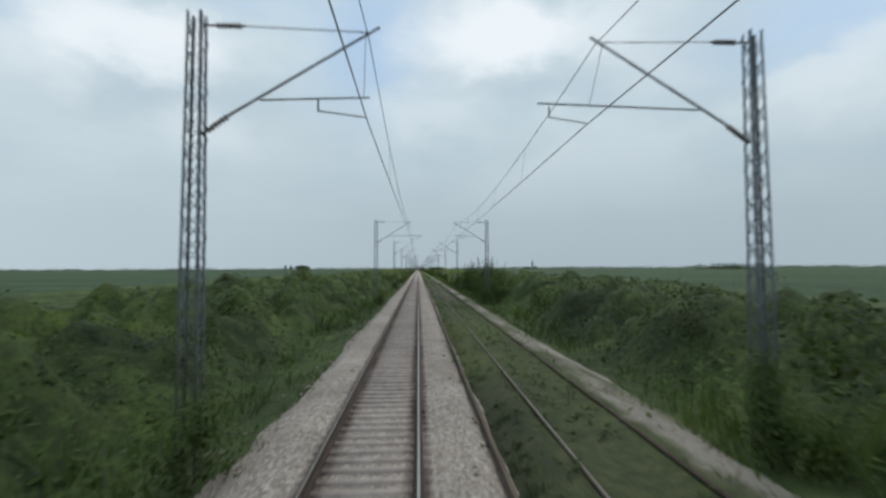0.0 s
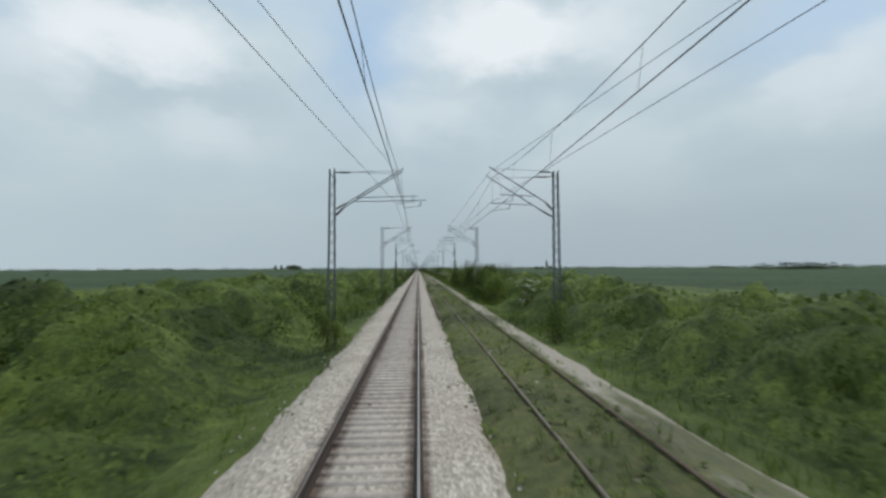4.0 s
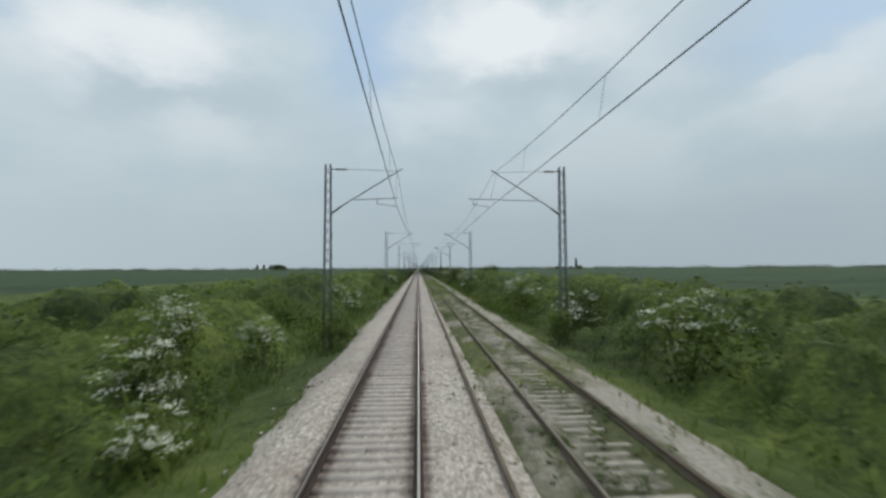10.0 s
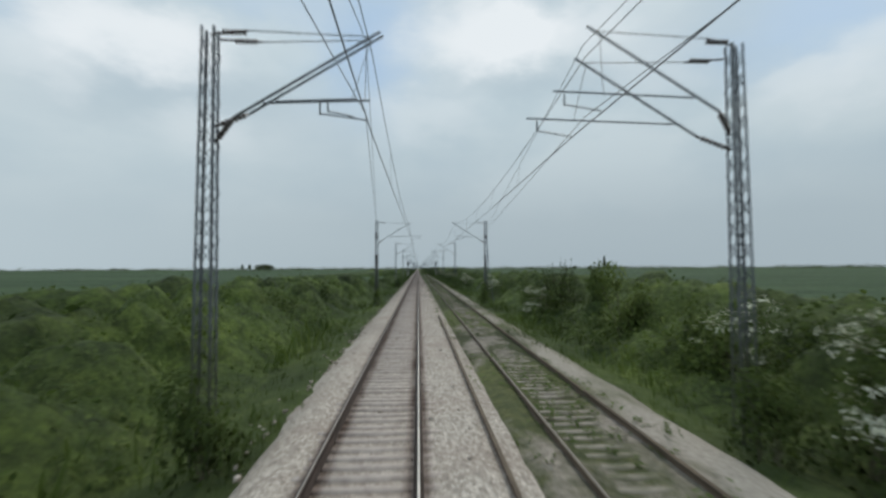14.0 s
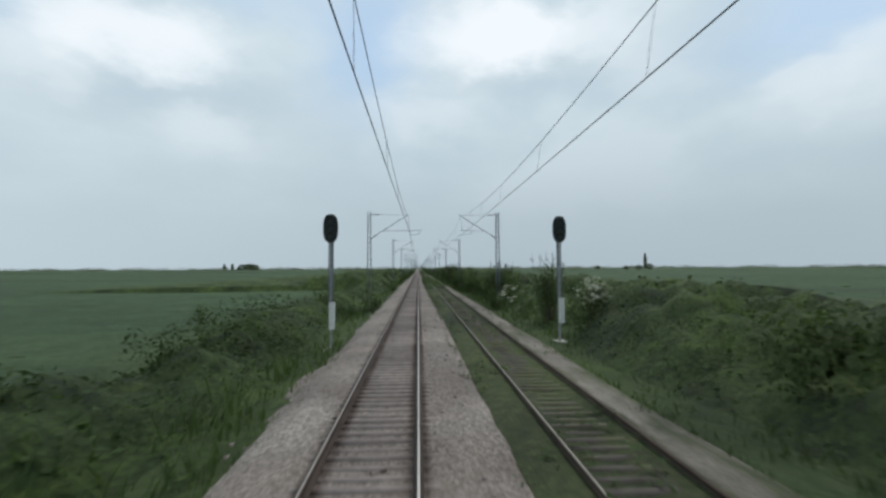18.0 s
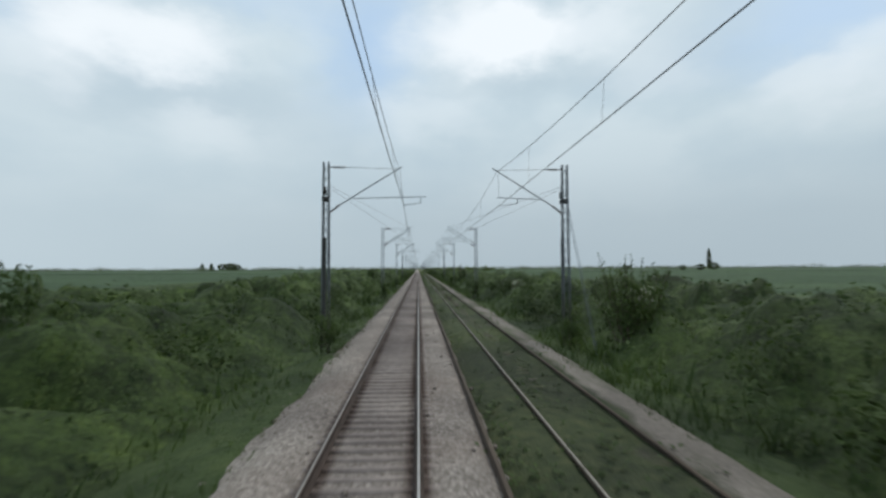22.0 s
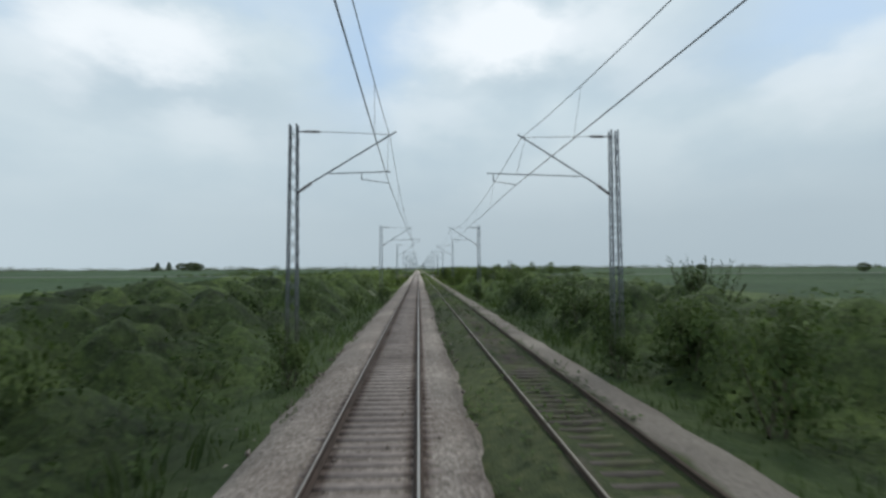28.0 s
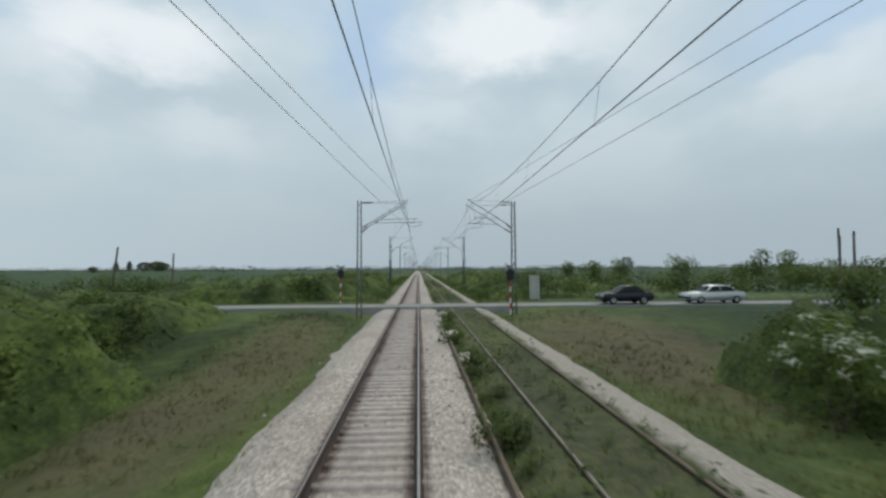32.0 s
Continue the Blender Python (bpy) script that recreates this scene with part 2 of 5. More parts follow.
def _old_ballast(k):
    c = k.ramp(k.noise(9.0, 6.0), (0.3, (0.20, 0.17, 0.145)), (0.55, (0.37, 0.325, 0.28)), (0.8, (0.56, 0.50, 0.435)))
    c = k.dim_stretches(k.dim_stretches(c))
    along = k.N("ShaderNodeSeparateXYZ")
    k.L(k.pos, along.inputs[0])
    share = k.N("ShaderNodeMath")
    share.operation, share.inputs[1].default_value = "DIVIDE", 1400.0
    k.L(along.outputs[1], share.inputs[0])
    lush = k.ramp(share.outputs[0], *[(y / 1400.0, (g, g, g)) for y, g in ((0, 0.34), (26, 0.34), (42, 0.27), (110, 0.26), (170, 0.34), (225, 0.32), (245, 0.17), (400, 0.17), (430, 0.22), (442, 0.36), (484, 0.36), (500, 0.20), (520, 0.18), (620, 0.24), (748, 0.24), (765, 0.36), (820, 0.30), (900, 0.20), (1000, 0.22), (1090, 0.21), (1150, 0.30), (1190, 0.34), (1250, 0.34))])
    both = k.mix(1.0, lush, k.noise(0.5, 6.0, stretch=(1, 0.5, 1), shift=(0, 3, 0)), "ADD")
    # Grass is thickest between the two tracks on the farther stretches.
    mid = k.mix(1.0, k.ramp(k.map(along.outputs[0], 2.6, 3.3, 0.0, 1.0), (0.0, (0.14, 0.14, 0.14)), (1.0, (0.0, 0.0, 0.0))), k.ramp(share.outputs[0], (0.42, (0, 0, 0)), (0.46, (1, 1, 1))), "MULTIPLY")
    both = k.mix(1.0, both, mid, "ADD")
    moss = k.ramp(both, (0.56, (0, 0, 0)), (0.68, (0.92, 0.92, 0.92)))
    green = k.ramp(k.noise(4.0, 5.0), (0.3, (0.036, 0.052, 0.019)), (0.5, (0.062, 0.080, 0.030)), (0.7, (0.108, 0.116, 0.050)))
    c = k.mix(moss, c, k.growth(green))
    # The outer shoulder stays bare and pale.
    sep = k.N("ShaderNodeSeparateXYZ")
    k.L(k.pos, sep.inputs[0])
    wave = k.N("ShaderNodeMath")
    wave.operation = "MULTIPLY_ADD"
    k.L(k.noise(0.9, 5.0), wave.inputs[0])
    wave.inputs[1].default_value = 0.9
    k.L(sep.outputs[0], wave.inputs[2])
    edge = k.ramp(k.N("ShaderNodeMapRange").outputs[0], (0.0, (0, 0, 0)), (1.0, (1, 1, 1)))
    mr = edge.node.inputs[0].links[0].from_node
    k.L(wave.outputs[0], mr.inputs[0])
    mr.inputs["From Min"].default_value, mr.inputs["From Max"].default_value = 5.15, 5.40
    pale = k.ramp(k.noise(12.0, 6.0), (0.3, (0.27, 0.238, 0.205)), (0.7, (0.50, 0.45, 0.395)))
    kept = k.ramp(share.outputs[0], *[(y / 1400.0, (g, g, g)) for y, g in ((0, 0.0), (560, 0.0), (620, 0.05), (960, 0.06), (1020, 0.20), (1400, 0.20))])
    bare = k.ramp(k.mix(1.0, k.noise(0.45, 6.0, stretch=(1, 0.35, 1), shift=(4, 1, 0)), kept, "ADD"), (0.40, (0.12, 0.12, 0.12)), (0.54, (0.95, 0.95, 0.95)))
    c = k.mix(k.mix(1.0, bare, edge, "MULTIPLY"), c, k.dim_stretches(pale))
    k.colour(k.stain(c, (6.0, 426.0), (1.3, 6.0), (0.17, 0.112, 0.07), 0.6))
    k.bump(k.voronoi(22.0), 0.7, 0.03)


def _sleeper(k):
    c = k.ramp(k.noise(5.0, 5.0), (0.3, (0.42, 0.360, 0.330)), (0.7, (0.72, 0.635, 0.585)))
    k.colour(k.dusty(k.dim_stretches(k.mix(k.map(k.object_random(), 0, 1, 0, 0.5), c, (0.52, 0.455, 0.42)))))
    k.bump(k.noise(40.0), 0.3, 0.01)


def _old_sleeper(k):
    c = k.ramp(k.noise(6.0, 5.0, stretch=(0.3, 2, 2)), (0.3, (0.27, 0.238, 0.20)), (0.7, (0.52, 0.465, 0.40)))
    c = k.dim_stretches(k.dim_stretches(k.mix(k.object_random(), c, (0.34, 0.305, 0.265))))
    moss = k.ramp(k.noise(0.9, 5.0, shift=(6, 6, 0)), (0.45, (0, 0, 0)), (0.60, (0.75, 0.75, 0.75)))
    k.colour(k.mix(moss, c, (0.075, 0.085, 0.035)))
    k.bump(k.noise(40.0, stretch=(0.2, 1, 1)), 0.4, 0.01)


def _rust(k):
    k.colour(k.ramp(k.noise(14.0, 5.0, stretch=(1, 0.1, 1)), (0.3, (0.030, 0.022, 0.019)), (0.7, (0.082, 0.056, 0.046))))
    k.bump(k.noise(60.0), 0.3, 0.004)


def _old_rust(k):
    c = k.ramp(k.noise(11.0, 5.0, stretch=(1, 0.1, 1)), (0.3, (0.100, 0.074, 0.056)), (0.7, (0.200, 0.155, 0.115)))
    k.colour(k.dim_stretches(c))
    k.bump(k.noise(60.0), 0.3, 0.004)


def _ground(k):
    patches = k.ramp(k.noise(0.035, 4.0, stretch=(0.25, 1, 1)), (0.38, (0.034, 0.064, 0.029)), (0.5, (0.043, 0.080, 0.037)), (0.62, (0.056, 0.096, 0.043)))
    tufts = k.ramp(k.noise(0.32, 7.0, 0.72), (0.36, (0.72, 0.73, 0.72)), (0.52, (0.97, 0.97, 0.95)), (0.66, (1.22, 1.2, 1.15)))
    grain = k.ramp(k.noise(3.5, 6.0, 0.7), (0.3, (0.55, 0.56, 0.52)), (0.7, (1.35, 1.3, 1.2)))
    c = k.mix(1.0, k.mix(1.0, patches, tufts, "MULTIPLY"), grain, "MULTIPLY")
    c = k.mix(k.ramp(k.noise(0.16, 5.0, shift=(3, 9, 0)), (0.62, (0, 0, 0)), (0.74, (0.6, 0.6, 0.6))), c, (0.11, 0.10, 0.055))
    # Fresh grass along the line, crops and meadow beyond it.
    sep = k.N("ShaderNodeSeparateXYZ")
    k.L(k.pos, sep.inputs[0])
    off = k.N("ShaderNodeMath")
    off.operation, off.inputs[1].default_value = "SUBTRACT", 1.8
    k.L(sep.outputs[0], off.inputs[0])
    away = k.N("ShaderNodeMath")
    away.operation = "ABSOLUTE"
    k.L(off.outputs[0], away.inputs[0])
    fresh = k.ramp(k.noise(1.3, 6.0, 0.7), (0.3, (0.046, 0.070, 0.024)), (0.5, (0.074, 0.106, 0.038)), (0.7, (0.110, 0.140, 0.056)))
    c = k.mix(k.map(away.outputs[0], 11.0, 19.0, 0.95, 0.0), c, k.growth(fresh))
    c = k.stain(c, (-5.5, 1232.0), (3.4, 15.0), (0.150, 0.122, 0.072), 0.65)
    c = k.stain(c, (10.0, 1236.0), (6.0, 11.0), (0.150, 0.118, 0.074), 0.65)
    c = k.stain(c, (7.2, 428.0), (1.3, 7.0), (0.17, 0.112, 0.07), 0.6)
    c = k.stain(c, (9.5, 1196.0), (2.0, 8.0), (0.15, 0.11, 0.07), 0.7)
    k.colour(c)
    k.bump(k.noise(2.2, 6.0, 0.7), 0.9, 0.30)


def foliage(name, dark, light, tip, island=False):
    def build(k):
        r = k.island_random() if island else k.object_random()
        c = k.ramp(r, (0.0, dark), (0.6, light), (1.0, tip))
        n = k.noise(0.9, 4.0)
        c = k.mix(k.ramp(n, (0.35, (0, 0, 0)), (0.7, (0.75, 0.75, 0.75))), c, light)
        if not island:
            c = k.mix(0.55, c, k.ramp(k.island_random(), (0.0, dark), (1.0, tip)))
        c = k.growth(c)
        k.colour(c)
        t = k.N("ShaderNodeBsdfTranslucent")
        k.L(c, t.inputs[0])
        m = k.N("ShaderNodeMixShader")
        m.inputs[0].default_value = 0.42
        out = k.nt.nodes["Material Output"]
        k.L(k.bsdf.outputs[0], m.inputs[1])
        k.L(t.outputs[0], m.inputs[2])
        k.L(m.outputs[0], out.inputs[0])
    return material(name, build, 0.75)


def _thicket(k):
    c = k.ramp(k.noise(0.5, 5.0), (0.3, (0.046, 0.076, 0.024)), (0.5, (0.078, 0.120, 0.038)), (0.7, (0.118, 0.164, 0.056)))
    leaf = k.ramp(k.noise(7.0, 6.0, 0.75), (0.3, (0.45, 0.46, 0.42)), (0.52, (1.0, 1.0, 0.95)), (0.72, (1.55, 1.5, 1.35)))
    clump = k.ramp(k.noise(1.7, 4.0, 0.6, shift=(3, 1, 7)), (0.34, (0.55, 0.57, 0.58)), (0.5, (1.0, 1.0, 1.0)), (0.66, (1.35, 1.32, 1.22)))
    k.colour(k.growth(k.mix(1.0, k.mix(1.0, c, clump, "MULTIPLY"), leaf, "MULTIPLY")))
    k.bump(k.noise(3.0, 8.0, 0.8), 0.8, 0.3)


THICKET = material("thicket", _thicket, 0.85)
BALLAST = material("ballast_stone", _ballast, 0.95)
OLD_BALLAST = material("old_ballast", _old_ballast, 0.95)
CONCRETE_SLEEPER = material("sleeper_concrete", _sleeper, 0.9)
OLD_SLEEPER = material("sleeper_weathered", _old_sleeper, 0.9)
RUST = material("rail_rust", _rust, 0.8)
OLD_RUST = material("old_rail_rust", _old_rust, 0.85)
POLISHED = plain("rail_polished_steel", (0.46, 0.44, 0.42), 0.42, 0.85, 0.12, 3.0)
WORN_STEEL = plain("rail_worn_steel", (0.25, 0.23, 0.20), 0.55, 0.35, 0.2, 3.0)
DIMMED_STEEL = plain("rail_dimmed_steel", (0.24, 0.22, 0.205), 0.5, 0.5, 0.2, 3.0)
GROUND = material("grassland", _ground, 0.95)


def _mast(k):
    c = k.ramp(k.noise(5.0, 5.0), (0.3, (0.120, 0.133, 0.155)), (0.7, (0.195, 0.21, 0.235)))
    sep = k.N("ShaderNodeSeparateXYZ")
    k.L(k.pos, sep.inputs[0])
    wave = k.N("ShaderNodeMath")
    wave.operation = "MULTIPLY_ADD"
    k.L(k.noise(1.6, 4.0), wave.inputs[0])
    wave.inputs[1].default_value = 1.6
    k.L(sep.outputs[2], wave.inputs[2])
    # Darker and greener towards the foot of the mast, to merge with the plants.
    k.colour(k.mix(k.map(wave.outputs[0], 1.6, 3.2, 0.85, 0.0), c, (0.085, 0.095, 0.055)))
    k.bump(k.noise(40.0, 3.0), 0.25, 0.005)


MAST_STEEL = material("galvanised_steel", _mast, 0.6, 0.2)
TUBE_STEEL = plain("tube_steel", (0.125, 0.14, 0.16), 0.5, 0.5, 0.2, 8.0)
INSULATOR = plain("glazed_insulator", (0.10, 0.085, 0.085), 0.3, 0.0, 0.2, 9.0)
WIRE = plain("wire_copper_patina", (0.10, 0.105, 0.115), 0.55, 0.4, 0.2, 9.0)
CONCRETE = plain("concrete", (0.42, 0.40, 0.37), 0.9, 0.0, 0.2, 4.0)
CAST_IRON = plain("cast_iron_weight", (0.06, 0.06, 0.06), 0.8, 0.1, 0.2, 9.0)
GRASS = foliage("tall_grass", (0.074, 0.114, 0.036), (0.106, 0.156, 0.050), (0.142, 0.190, 0.070), True)
SCRUB = foliage("scrub_leaves", (0.058, 0.094, 0.031), (0.086, 0.132, 0.042), (0.122, 0.172, 0.060), True)
DRY = foliage("dry_grass", (0.100, 0.106, 0.046), (0.128, 0.126, 0.058), (0.158, 0.148, 0.076), True)
WEED = foliage("weed_leaves", (0.056, 0.098, 0.028), (0.086, 0.140, 0.038), (0.118, 0.176, 0.052), True)
LEAF = foliage("bush_leaves", (0.070, 0.112, 0.036), (0.102, 0.154, 0.048), (0.140, 0.196, 0.066))
BLOSSOM = plain("white_blossom", (0.74, 0.74, 0.60), 0.8, 0.0, 0.12, 30.0)
BARK = plain("bark", (0.10, 0.085, 0.065), 0.9, 0.0, 0.3, 12.0)


# ---- building helpers ----
def part(name, bm, mat, parent=None, label="", smooth=False):
    me = bpy.data.meshes.new(name)
    if smooth:
        for f in bm.faces:
            f.smooth = True
    bm.to_mesh(me)
    bm.free()
    me.materials.append(mat)
    ob = new(name, me)
    if parent is not None:
        ob.parent = parent
    if label:
        tagged(ob, label)
    return ob


def shared(name, me, parent, m):
    ob = new(name, me)
    ob.parent = parent
    ob.matrix_basis = m
    return ob


def box(bm, x0, y0, z0, x1, y1, z1, bevel=0.0):
    r = bmesh.ops.create_cube(bm, size=1.0, matrix=Matrix.LocRotScale(((x0 + x1) / 2, (y0 + y1) / 2, (z0 + z1) / 2), None, (x1 - x0, y1 - y0, z1 - z0)))
    if bevel:
        edges = list({e for v in r["verts"] for e in v.link_edges})
        bmesh.ops.bevel(bm, geom=edges, offset=bevel, segments=1, affect="EDGES")
    return bm


def bar(bm, a, b, r, sides=6, r2=None):
    """A round bar from a to b."""
    a, b = Vector(a), Vector(b)
    d = b - a
    m = Matrix.Translation((a + b) / 2) @ d.to_track_quat("Z", "Y").to_matrix().to_4x4()
    bmesh.ops.create_cone(bm, cap_ends=True, segments=sides, radius1=r, radius2=r if r2 is None else r2, depth=d.length, matrix=m)
    return bm


def mesh_np(name, verts, faces, mat):
    """A mesh from arrays: verts (n, 3), faces (m, k)."""
    me = bpy.data.meshes.new(name)
    k = faces.shape[1]
    me.vertices.add(len(verts))
    me.vertices.foreach_set("co", verts.astype(np.float32).ravel())
    me.loops.add(faces.size)
    me.loops.foreach_set("vertex_index", faces.astype(np.int32).ravel())
    me.polygons.add(len(faces))
    me.polygons.foreach_set("loop_start", np.arange(0, faces.size, k, dtype=np.int32))
    me.update(calc_edges=True)
    me.validate()
    me.materials.append(mat)
    return me


def soft_normals(me, normals):
    """Shade leaves as one soft mass: their normals follow the form of the plant."""
    me.polygons.foreach_set("use_smooth", np.ones(len(me.polygons), bool))
    me.normals_split_custom_set_from_vertices(normals / np.linalg.norm(normals, axis=1)[:, None])


def scatter(name, protos, xs, ys, zs, scales, mat, rng, lean=0.12):
    """Many small plants in one mesh: each takes one of the prototypes, turned and scaled."""
    vs, fs, n = [], [], 0
    which = rng.integers(0, len(protos), len(xs))
    for i, (pv, pf) in enumerate(protos):
        sel = np.where(which == i)[0]
        if not len(sel):
            continue
        a = rng.uniform(0, 2 * np.pi, len(sel))
        ca, sa = np.cos(a)[:, None], np.sin(a)[:, None]
        s = scales[sel][:, None]
        lx, ly = rng.normal(0, lean, (2, len(sel), 1))
        px, py, pz = pv[:, 0][None], pv[:, 1][None], pv[:, 2][None]
        x = (px * ca - py * sa + pz * lx) * s + xs[sel][:, None]
        y = (px * sa + py * ca + pz * ly) * s + ys[sel][:, None]
        z = pz * s + zs[sel][:, None]
        vs.append(np.stack([x, y, z], -1).reshape(-1, 3))
        fs.append((pf[None] + (np.arange(len(sel)) * len(pv))[:, None, None] + n).reshape(-1, pf.shape[1]))
        n += len(sel) * len(pv)
    return new(name, mesh_np(name, np.concatenate(vs), np.concatenate(fs), mat))


# ---- the lie of the land ----
FAR = 1750.0   # to here the line is built in full


def smooth_noise(x, y, s, seed):
    return np.array([noise.noise((a / s + seed, b / s, seed * 0.37)) for a, b in zip(np.ravel(x), np.ravel(y))]).reshape(np.shape(x))


def ground_z(x, y):
    """Height of the ground sheet: a low bank under the tracks and flat land beside it."""
    x = np.asarray(x, float)
    left = np.interp(x, [-400, -40, -9, -4.5, -2.6, 0, 3, 5.6, 8.5, 12, 40, 400], [-1.8, -1.7, -1.45, -1.05, -0.62, -0.6, -0.5, -0.42, -0.9, -1.2, -1.5, -1.6])
    # The road at the crossing lies level with the rails, so the land rises to it.
    lift = np.exp(-((np.asarray(y, float) - 1250.0) / 14.0) ** 4)
    side = np.clip((np.abs(x - 2.0) - 4.0) / 3.0, 0, 1)
    return left * (1 - lift * side * 0.90) - 0.0


def build_ground():
    xs = np.array([-4500, -2500, -1200, -600, -300, -150, -80, -40, -24, -16, -12, -9, -7.5, -6, -4.5, -3.5, -2.6, 0, 3, 4.6, 5.6, 7, 8.5, 10, 12, 16, 24, 40, 80, 150, 300, 600, 1200, 2500, 4500.0])
    ys = np.concatenate([[-800, -300, -100], np.arange(-40, 1200, 8.0), np.arange(1200, 1300, 2.0), np.arange(1300, FAR, 10.0), [1850, 2000, 2400, 3000, 4000, 6200]])
    X, Y = np.meshgrid(xs, ys)
    Z = ground_z(X, Y)
    rough = smooth_noise(X, Y, 6.0, 3.0) * 0.16
    rough[(np.abs(X - 1.5) < 4.2)] = 0
    Z = Z + rough * (np.abs(X) < 400)
    n, m = len(xs), len(ys)
    idx = np.arange(n * m).reshape(m, n)
    f = np.stack([idx[:-1, :-1], idx[:-1, 1:], idx[1:, 1:], idx[1:, :-1]], -1).reshape(-1, 4)
    me = mesh_np("ground", np.stack([X, Y, Z], -1).reshape(-1, 3), f, GROUND)
    me.polygons.foreach_set("use_smooth", np.ones(len(f), bool))
    return tagged(new("ground", me), "flat green grassland and fields reaching the horizon", "ground", kind="structure")


LUSH = ([0, 28, 42, 110, 170, 225, 245, 425, 440, 485, 500, 560, 620, 710, 750, 763, 800, 840, 900, 1080, 1130, 1170, 1215, 1250], [0.85, 0.85, 0.58, 0.58, 0.85, 0.8, 0.52, 0.54, 0.88, 0.88, 0.52, 0.54, 0.56, 0.56, 0.56, 1, 0.85, 0.62, 0.56, 0.57, 0.8, 0.95, 0.9, 0.85])


def strip(name, profile, y0, y1, step, mat, wobble=0.0, seed=1.0, coverage=(), wander=(((0, 0),), ((0, 0),))):
    """A long bed with the given cross-section (x, z); the outer edges wander."""
    ys = np.arange(y0, y1 + step, step)
    p = np.array(profile)
    X = np.repeat(p[None, :, 0], len(ys), 0)
    Z = np.repeat(p[None, :, 1], len(ys), 0)
    Y = np.repeat(ys[:, None], len(p), 1)
    for j, side in ((0, 0.0), (len(p) - 1, 5.0)):
        X[:, j] += smooth_noise(np.full(len(ys), side), ys, 1.1, seed) * wobble + smooth_noise(np.full(len(ys), side), ys, 6.0, seed + 9) * wobble * 1.2
    # The shoulders are wider on some stretches than on others: how far each edge moves, and where.
    X[:, :3] += np.interp(ys, *zip(*wander[0]))[:, None] * (1.0, 1.0, 0.4)
    X[:, -2:] += np.interp(ys, *zip(*wander[1]))[:, None]
    Z[:, 1:-1] += smooth_noise(X[:, 1:-1] * 3, Y[:, 1:-1], 0.7, seed + 4) * 0.02
    for j in coverage:
        # Earth has crept over the sleepers where growth is lush.
        Z[:, j] += np.interp(ys, *LUSH) * (0.075 if j not in (3, 7) else 0.06) * np.interp(ys, LUSH[0], np.array(LUSH[1]) > 0.6) + np.interp(ys, *LUSH) * 0.03 + smooth_noise(X[:, j] * 4, ys, 2.2, seed + 7) * 0.03 - 0.02
    n, m = len(p), len(ys)
    idx = np.arange(n * m).reshape(m, n)
    f = np.stack([idx[:-1, :-1], idx[:-1, 1:], idx[1:, 1:], idx[1:, :-1]], -1).reshape(-1, 4)
    return new(name, mesh_np(name, np.stack([X, Y, Z], -1).reshape(-1, 3), f, mat))


ground = build_ground()
bed = strip("ballast_bed", [(-2.62, -0.74), (-2.2, -0.46), (-1.66, -0.17), (-1.2, -0.145), (-0.98, -0.165), (-0.88, -0.20), (-0.6, -0.205), (0, -0.21), (0.6, -0.205), (0.88, -0.20), (1.05, -0.168), (1.25, -0.15), (1.7, -0.18), (2.05, -0.25), (2.35, -0.42)],
            -30, FAR, 0.5, BALLAST, 0.34, 1.0, (), (((0, 0), (70, 0.05), (90, 0.25), (130, 0.1), (225, -0.2), (260, 0.0), (500, 0.05), (535, 0.25), (560, 0.1), (640, 0.05), (740, -0.3), (790, -0.3), (830, 0.0), (1100, 0.0), (1150, -0.1)),
                                                     ((0, -0.1), (60, 0.1), (110, -0.1), (215, -0.2), (250, 0.45), (300, 0.15), (345, 0.5), (410, 0.2), (425, 0.1), (460, 0.5), (560, 0.35), (620, 0.3), (690, 0.2), (750, -0.4), (800, -0.4), (835, -0.1), (890, -0.3), (930, -0.5), (960, -0.7), (1010, -0.7), (1060, -0.4), (1130, -0.35), (1170, 0.0))))
tagged(bed, "pale grey crushed stone ballast under the used track", "ballast", kind="structure")
old_bed = strip("old_ballast_bed", [(1.15, -0.52), (2.3, -0.28), (2.7, -0.18), (2.98, -0.155), (3.32, -0.215), (3.85, -0.26), (4.36, -0.215), (4.72, -0.150), (5.0, -0.15), (5.35, -0.16), (5.75, -0.27), (6.4, -0.6)],
                -30, FAR, 0.5, OLD_BALLAST, 0.15, 6.0, (2, 3, 4, 5, 6, 7, 8))
tagged(old_bed, "weedy old ballast under the second track", "ballast", kind="structure")


# ---- rails and sleepers ----
def rail_mesh(name, y0, y1, mat):
    prof = [(-0.070, -0.165), (0.070, -0.165), (0.070, -0.152), (0.012, -0.130), (0.009, -0.048), (0.035, -0.036), (0.036, -0.010), (0.028, -0.001),
            (-0.028, -0.001), (-0.036, -0.010), (-0.035, -0.036), (-0.009, -0.048), (-0.012, -0.130), (-0.070, -0.152)]
    n = len(prof)
    v = np.array([(x, y, z) for y in (y0, y1) for x, z in prof])
    f = np.array([(i, (i + 1) % n, n + (i + 1) % n, n + i) for i in range(n)])
    me = mesh_np(name, v, f, mat)
    return me


def head_strip(y0, y1, mat):
    v = np.array([(x, y, 0.002) for y in (y0, y1) for x in (-0.017, 0.015)])
    v = np.concatenate([v, v - (0, 0, 0.004)])
    return mesh_np("running_surface", v, np.array([(0, 1, 3, 2), (4, 6, 7, 5), (0, 2, 6, 4), (1, 5, 7, 3), (0, 4, 5, 1), (2, 3, 7, 6)]), mat)


